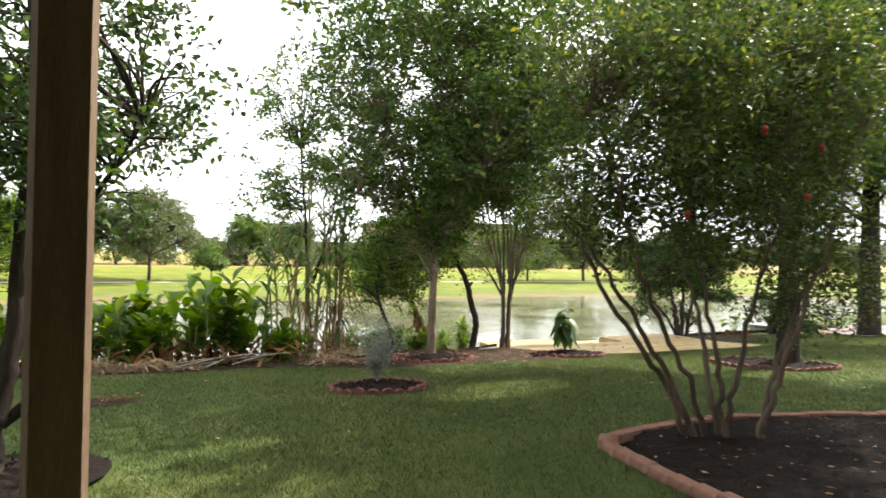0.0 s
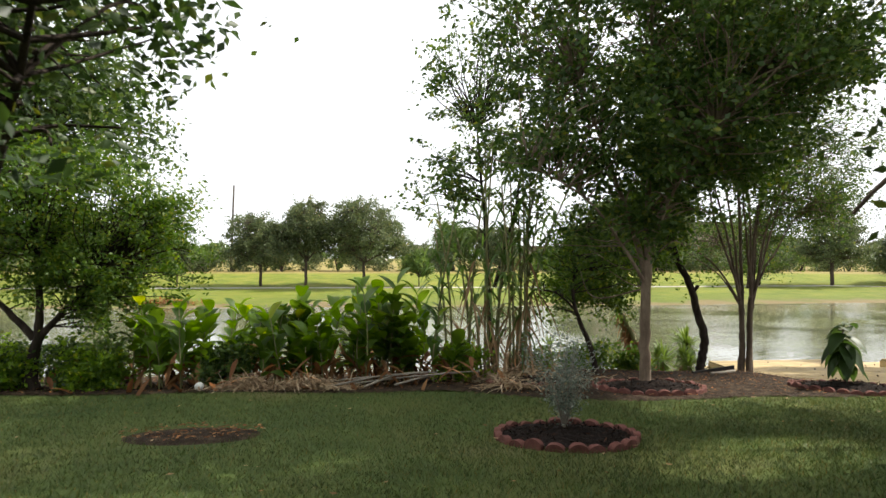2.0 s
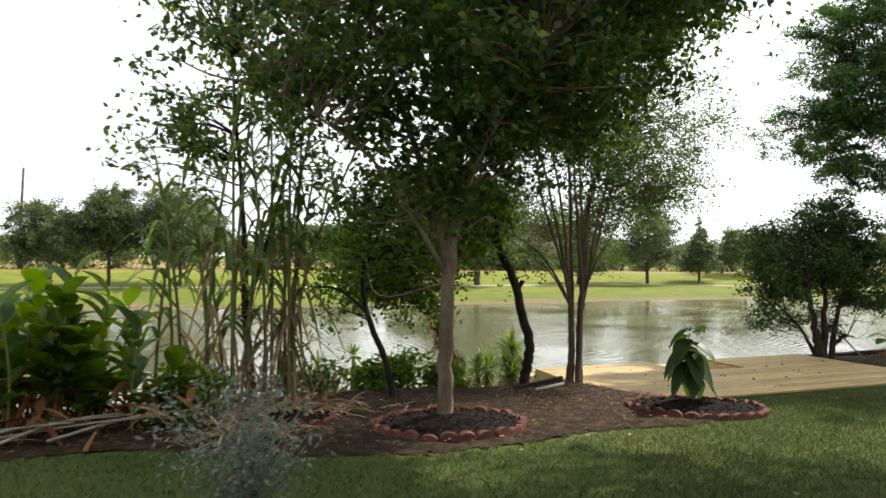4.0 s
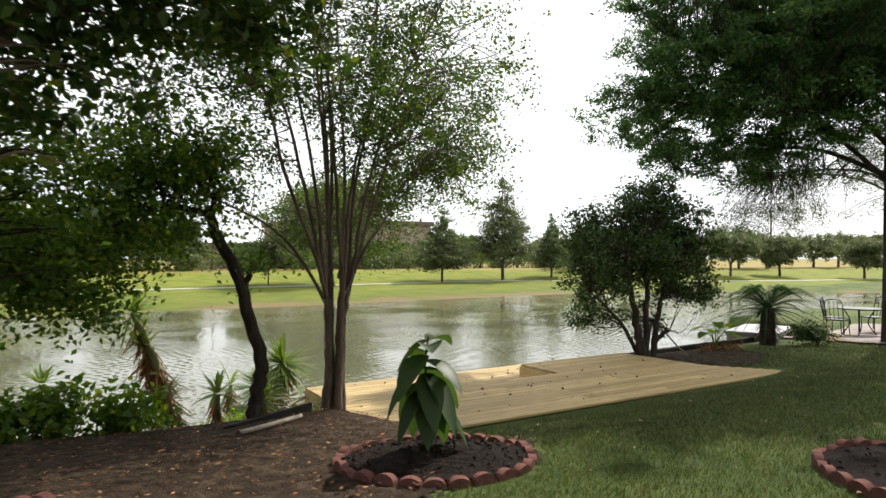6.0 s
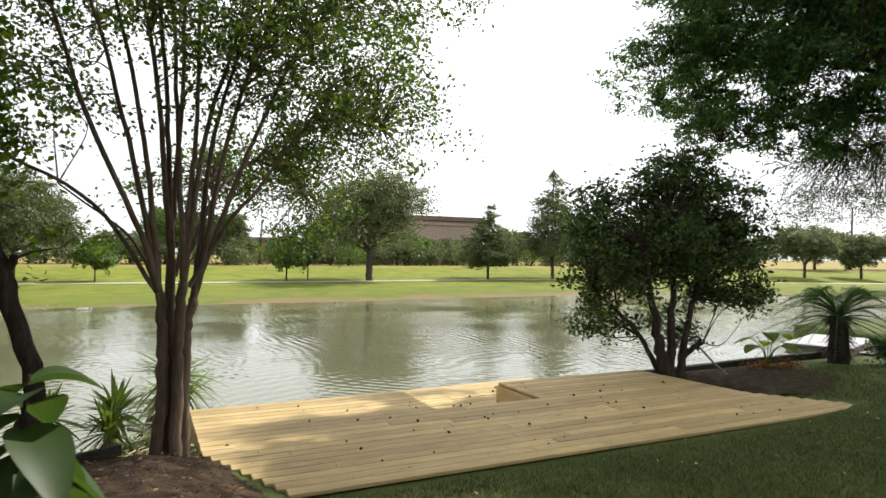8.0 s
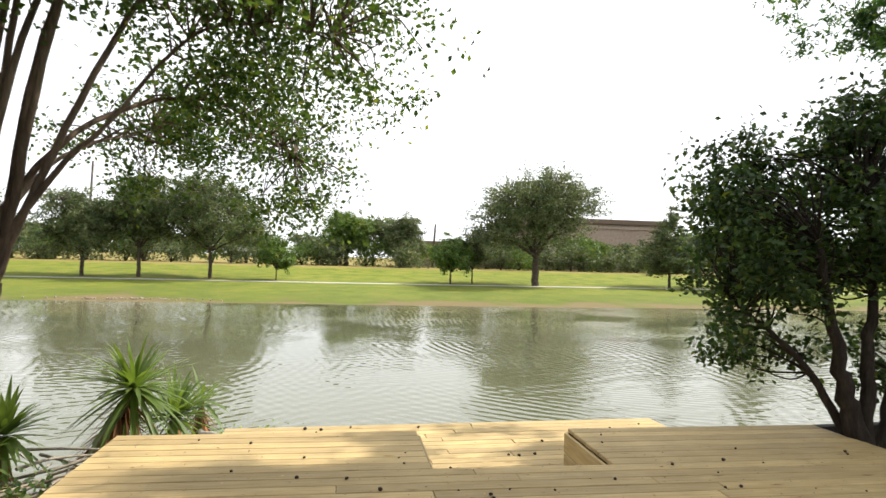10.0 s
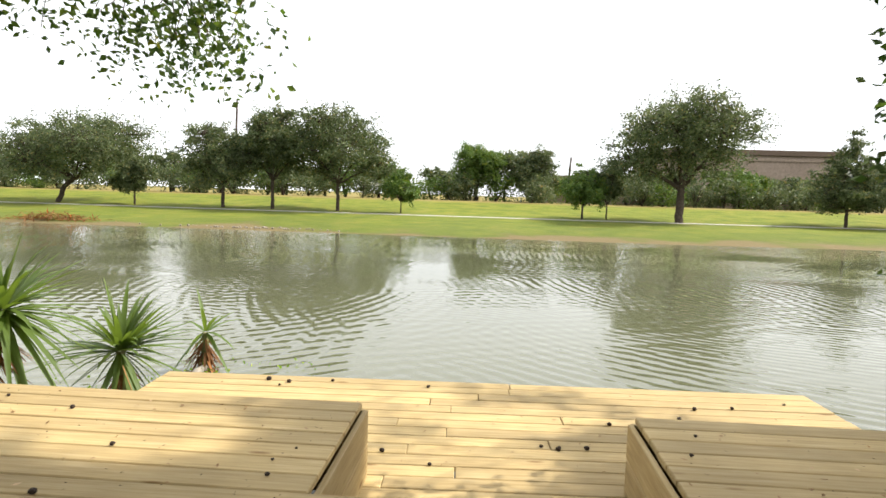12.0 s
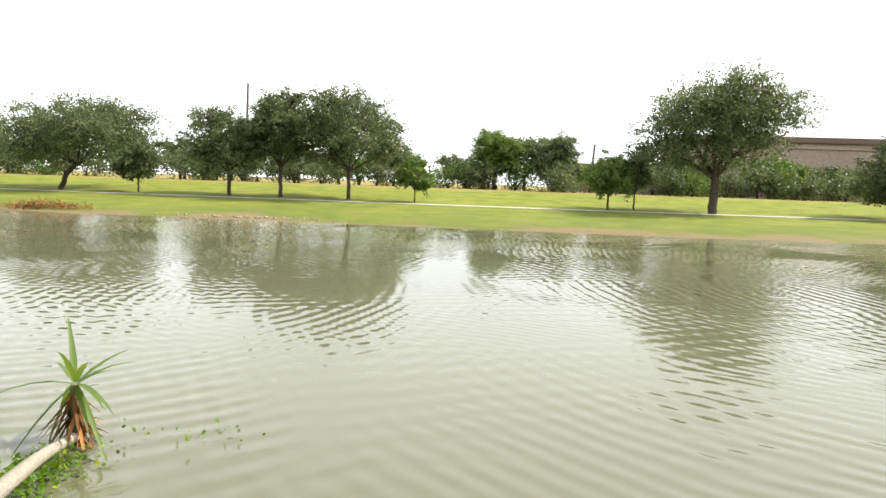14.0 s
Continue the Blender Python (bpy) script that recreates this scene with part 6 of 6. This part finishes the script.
brng = np.random.default_rng(120)
n = 420
at = np.stack([brng.normal(size=n) * 1.35, brng.normal(size=n) * 0.6, np.zeros(n)], -1)
at[:, 2] = 0.5 * np.exp(-(at[:, 0] / 1.6) ** 2 - (at[:, 1] / 0.8) ** 2) * brng.random(n) + 0.05
vv, ff = blades(at, brng.normal(size=(n, 3)) * np.array([1, 1, 0.35]), brng.uniform(0.3, 0.8, n), 0.09, 0.15, 3, "taper", 0.4)
solid("brush_pile", mesh_from(vv, ff, RUST, True), -14.3, 46.8, float(ground_z(-14.3, 46.8)), "heap of dry brown brush on the far bank", "brush pile", kind="stuff")
n = 90
at = np.stack([brng.normal(size=n) * 2.4, brng.normal(size=n) * 0.25, brng.uniform(0, 0.06, n)], -1)
cube = np.array([(x, y, z) for x in (-1, 1) for y in (-1, 1) for z in (-1, 1)], float)
rocks = at[:, None, :] + cube[None] * brng.uniform(0.02, 0.07, (n, 1, 3)) * brng.uniform(0.6, 1.1, (n, 8, 1))
quads = np.array([(0, 1, 3, 2), (4, 6, 7, 5), (0, 4, 5, 1), (2, 3, 7, 6), (0, 2, 6, 4), (1, 5, 7, 3)])
solid("shore_rubble", mesh_from(rocks.reshape(-1, 3), (quads[None] + 8 * np.arange(n)[:, None, None]).reshape(-1, 4), GREY_WOOD), -1.6, 45.9, float(ground_z(-1.6, 45.9)), "pale broken stones along the far waterline", "rubble", kind="stuff")


# ---- small litter ----
def seed_pod_mesh(seed):
    rng = np.random.default_rng(seed)
    bm = bmesh.new()
    bmesh.ops.create_icosphere(bm, subdivisions=2, radius=0.02)
    for q in bm.verts:
        q.co *= rng.uniform(0.8, 1.2)
        q.co.z *= 0.8
    me = bpy.data.meshes.new("mesh")
    bm.to_mesh(me)
    bm.free()
    me.materials.append(POD)
    return me


pods = [seed_pod_mesh(k) for k in range(3)]
rng = np.random.default_rng(95)
spots = [(10.96, 13.3), (10.51, 12.99), (13.14, 13.12), (12.9, 14.0), (11.5, 12.6), (13.4, 12.6)] + [(rng.uniform(9.2, 15.2), rng.uniform(11.4, 14.1)) for _ in range(48)]
for k, (u, v) in enumerate(spots):
    if N0 - 0.05 < u < N1 + 0.05 and v > NV - 0.05:
        continue
    s = rng.uniform(0.3, 0.85)
    ob = solid("seed_pod", pods[k % 3], u, v, 0.013 * s + 0.002, "small dark round seed pod on the deck boards", "seed pod", "fallen seed pods", turn=rng.uniform(0, 6))
    ob.scale = (s, s, s)
for k in range(26):
    u, v = rng.uniform(9.5, 14.4), rng.uniform(14.4, 16.0)
    if k < 10:
        u, v = rng.uniform(N0 + 0.1, N1 - 0.1), rng.uniform(NV + 0.1, 15)
    s = rng.uniform(0.5, 1.1)
    ob = solid("seed_pod", pods[k % 3], u, v, LOW + 0.013 * s + 0.002, "small dark round seed pod on the deck boards", "seed pod", "fallen seed pods", turn=rng.uniform(0, 6))
    ob.scale = (s, s, s)


def scatter(name, poly, n, size, mat, label, seed, avoid=(), lift=0.012, aspect=0.6, kind="stuff", level=None):
    rng = np.random.default_rng(seed)
    lo, hi = np.min(poly, 0), np.max(poly, 0)
    p = rng.uniform(lo, hi, (n * 2, 2))
    ok = in_polygon(list(poly), p)
    for a in avoid:
        ok &= ~in_polygon(list(a), p)
    p = p[ok][:n]
    at = np.column_stack([p, (fine_z(p[:, 0], p[:, 1]) if level is None else level + 0 * p[:, 0]) + lift])
    me = leaves(rng, at, size, mat, aspect, 0.0, 1.0)
    co = np.empty(len(me.vertices) * 3, np.float32)
    me.vertices.foreach_get("co", co)
    co = co.reshape(-1, 4, 3)
    co[:, :, 2] = at[:, None, 2] + (co[:, :, 2] - at[:, None, 2]) * 0.25 + 0.004
    me.vertices.foreach_set("co", co.ravel())
    solid(name, me, 0, 0, 0, label, "litter", kind=kind)


LAWN_AREA = [(-6, -1), (16.5, -1), (16.5, 11.2), (9.1, 11.1), (8.9, 9.3), (8.3, 8.45), (7.0, 8.15), (6.0, 8.2), (5.1, 7.9), (4.2, 7.85), (3.4, 8.1), (2.4, 8.7), (0.3, 8.95), (-6, 9.1)]
BED_AREA = [(-5, 9.2), (0.3, 9.05), (2.4, 8.8), (3.4, 8.2), (4.2, 7.95), (5.1, 8.0), (6.0, 8.3), (7.0, 8.25), (8.3, 8.55), (8.85, 9.4), (8.85, 11.0), (8.5, 12.4), (8.0, 12.9), (-5, 12.9)]
scatter("fallen_leaves", LAWN_AREA, 420, 0.055, DRY, "scattered brown fallen leaves on the lawn", 96, [BED], 0.03)
NOTCH = [(N0 - 0.05, NV - 0.05), (N1 + 0.05, NV - 0.05), (N1 + 0.05, 14.6), (N0 - 0.05, 14.6)]
scatter("deck_leaves", [(9.1, 11.3), (16.0, 11.4), (15.3, 12.5), (15.2, 14.15), (8.7, 14.15), (8.7, 12.5)], 330, 0.034, DRY, "small dry leaves scattered on the deck boards", 196, [NOTCH], 0.004, 0.5, level=0.0)
scatter("deck_crumbs", [(9.1, 11.3), (16.0, 11.4), (15.3, 12.5), (15.2, 14.15), (8.7, 14.15), (8.7, 12.5)], 900, 0.014, MULCH, "dark crumbs of bark on the deck boards", 197, [NOTCH], 0.003, 0.5, level=0.0)
scatter("lower_deck_leaves", [(9.3, 14.4), (14.4, 14.4), (14.4, 16.0), (9.3, 16.0)], 130, 0.03, DRY, "small dry leaves on the lower deck", 198, [], 0.004, 0.5, level=LOW)
scatter("mound_litter", [(-0.45 + 0.62 * math.cos(k * 0.5236), 6.68 + 0.4 * math.sin(k * 0.5236)) for k in range(12)], 260, 0.05, RUST, "grey-brown dead leaves heaped on the lawn", 296, [], 0.05)
scatter("bed_litter", BED_AREA, 4200, 0.045, RUST, "brown leaves and chips covering the bed", 97, lift=0.035)
scatter("bed_chips", BED_AREA, 5200, 0.045, CHIPS, "dark mulch chips over the bed", 98, lift=0.035, aspect=0.35)
scatter("shrub_bed_chips", BED, 2600, 0.045, CHIPS, "dark mulch chips in the shrub bed", 99, lift=0.05, aspect=0.35)
scatter("shrub_bed_leaves", BED, 260, 0.05, DRY, "dry leaves on the shrub bed mulch", 100, lift=0.055)


RIGHT_LAWN = [(16.4, 4), (24, 4), (24, 11.5), (21.5, 13.4), (18.4, 13.75), (16.6, 13.75), (15.75, 12.5), (16.5, 11.3)]


def grass(n, seed, area, lo, hi, tall=0.044, wide=0.0045):
    """Short blades over the lawn, denser close to the walk."""
    rng = np.random.default_rng(seed)
    p = rng.uniform(lo, hi, (n * 2, 2))
    near = np.exp(-np.abs(p[:, 1] - np.interp(p[:, 0], [0, 3, 7, 11], [2, 5, 7, 9.5])) / 2.6)
    ok = in_polygon(area, p) & ~in_polygon(BED, p) & (rng.random(len(p)) < 0.25 + 0.75 * near)
    for u, v, r in [(2.85, 6.2, 0.6), (4.75, 8.85, 0.7), (7.7, 9.0, 0.72), (-0.62, 3.47, 0.72), (10.45, 6.55, 1.02), (-0.45, 6.68, 0.5)]:
        ok &= np.hypot(p[:, 0] - u, p[:, 1] - v) > r
    p = p[ok][:n]
    p = p + rng.normal(size=p.shape) * 0.05
    m = len(p)
    z = fine_z(p[:, 0], p[:, 1])
    a = rng.uniform(0, 2 * np.pi, m)
    h = rng.uniform(0.02, tall, m)
    w = rng.uniform(0.0025, wide, m)
    dx, dy = np.cos(a) * w, np.sin(a) * w
    lx, ly = rng.normal(size=m) * h * 0.6, rng.normal(size=m) * h * 0.6
    v = np.stack([np.stack([p[:, 0] - dx, p[:, 1] - dy, z - 0.004], -1), np.stack([p[:, 0] + dx, p[:, 1] + dy, z - 0.004], -1), np.stack([p[:, 0] + lx, p[:, 1] + ly, z + h], -1)], 1).reshape(-1, 3)
    solid("grass", mesh_from(v, np.arange(m * 3).reshape(-1, 3), BLADE), 0, 0, 0, "short mown grass blades over the lawn", "grass", kind="stuff")


grass(420000, 110, LAWN_AREA, (-5, -0.8), (16.5, 11.2))
grass(80000, 111, RIGHT_LAWN, (15.7, 4), (24, 13.8), 0.06, 0.007)
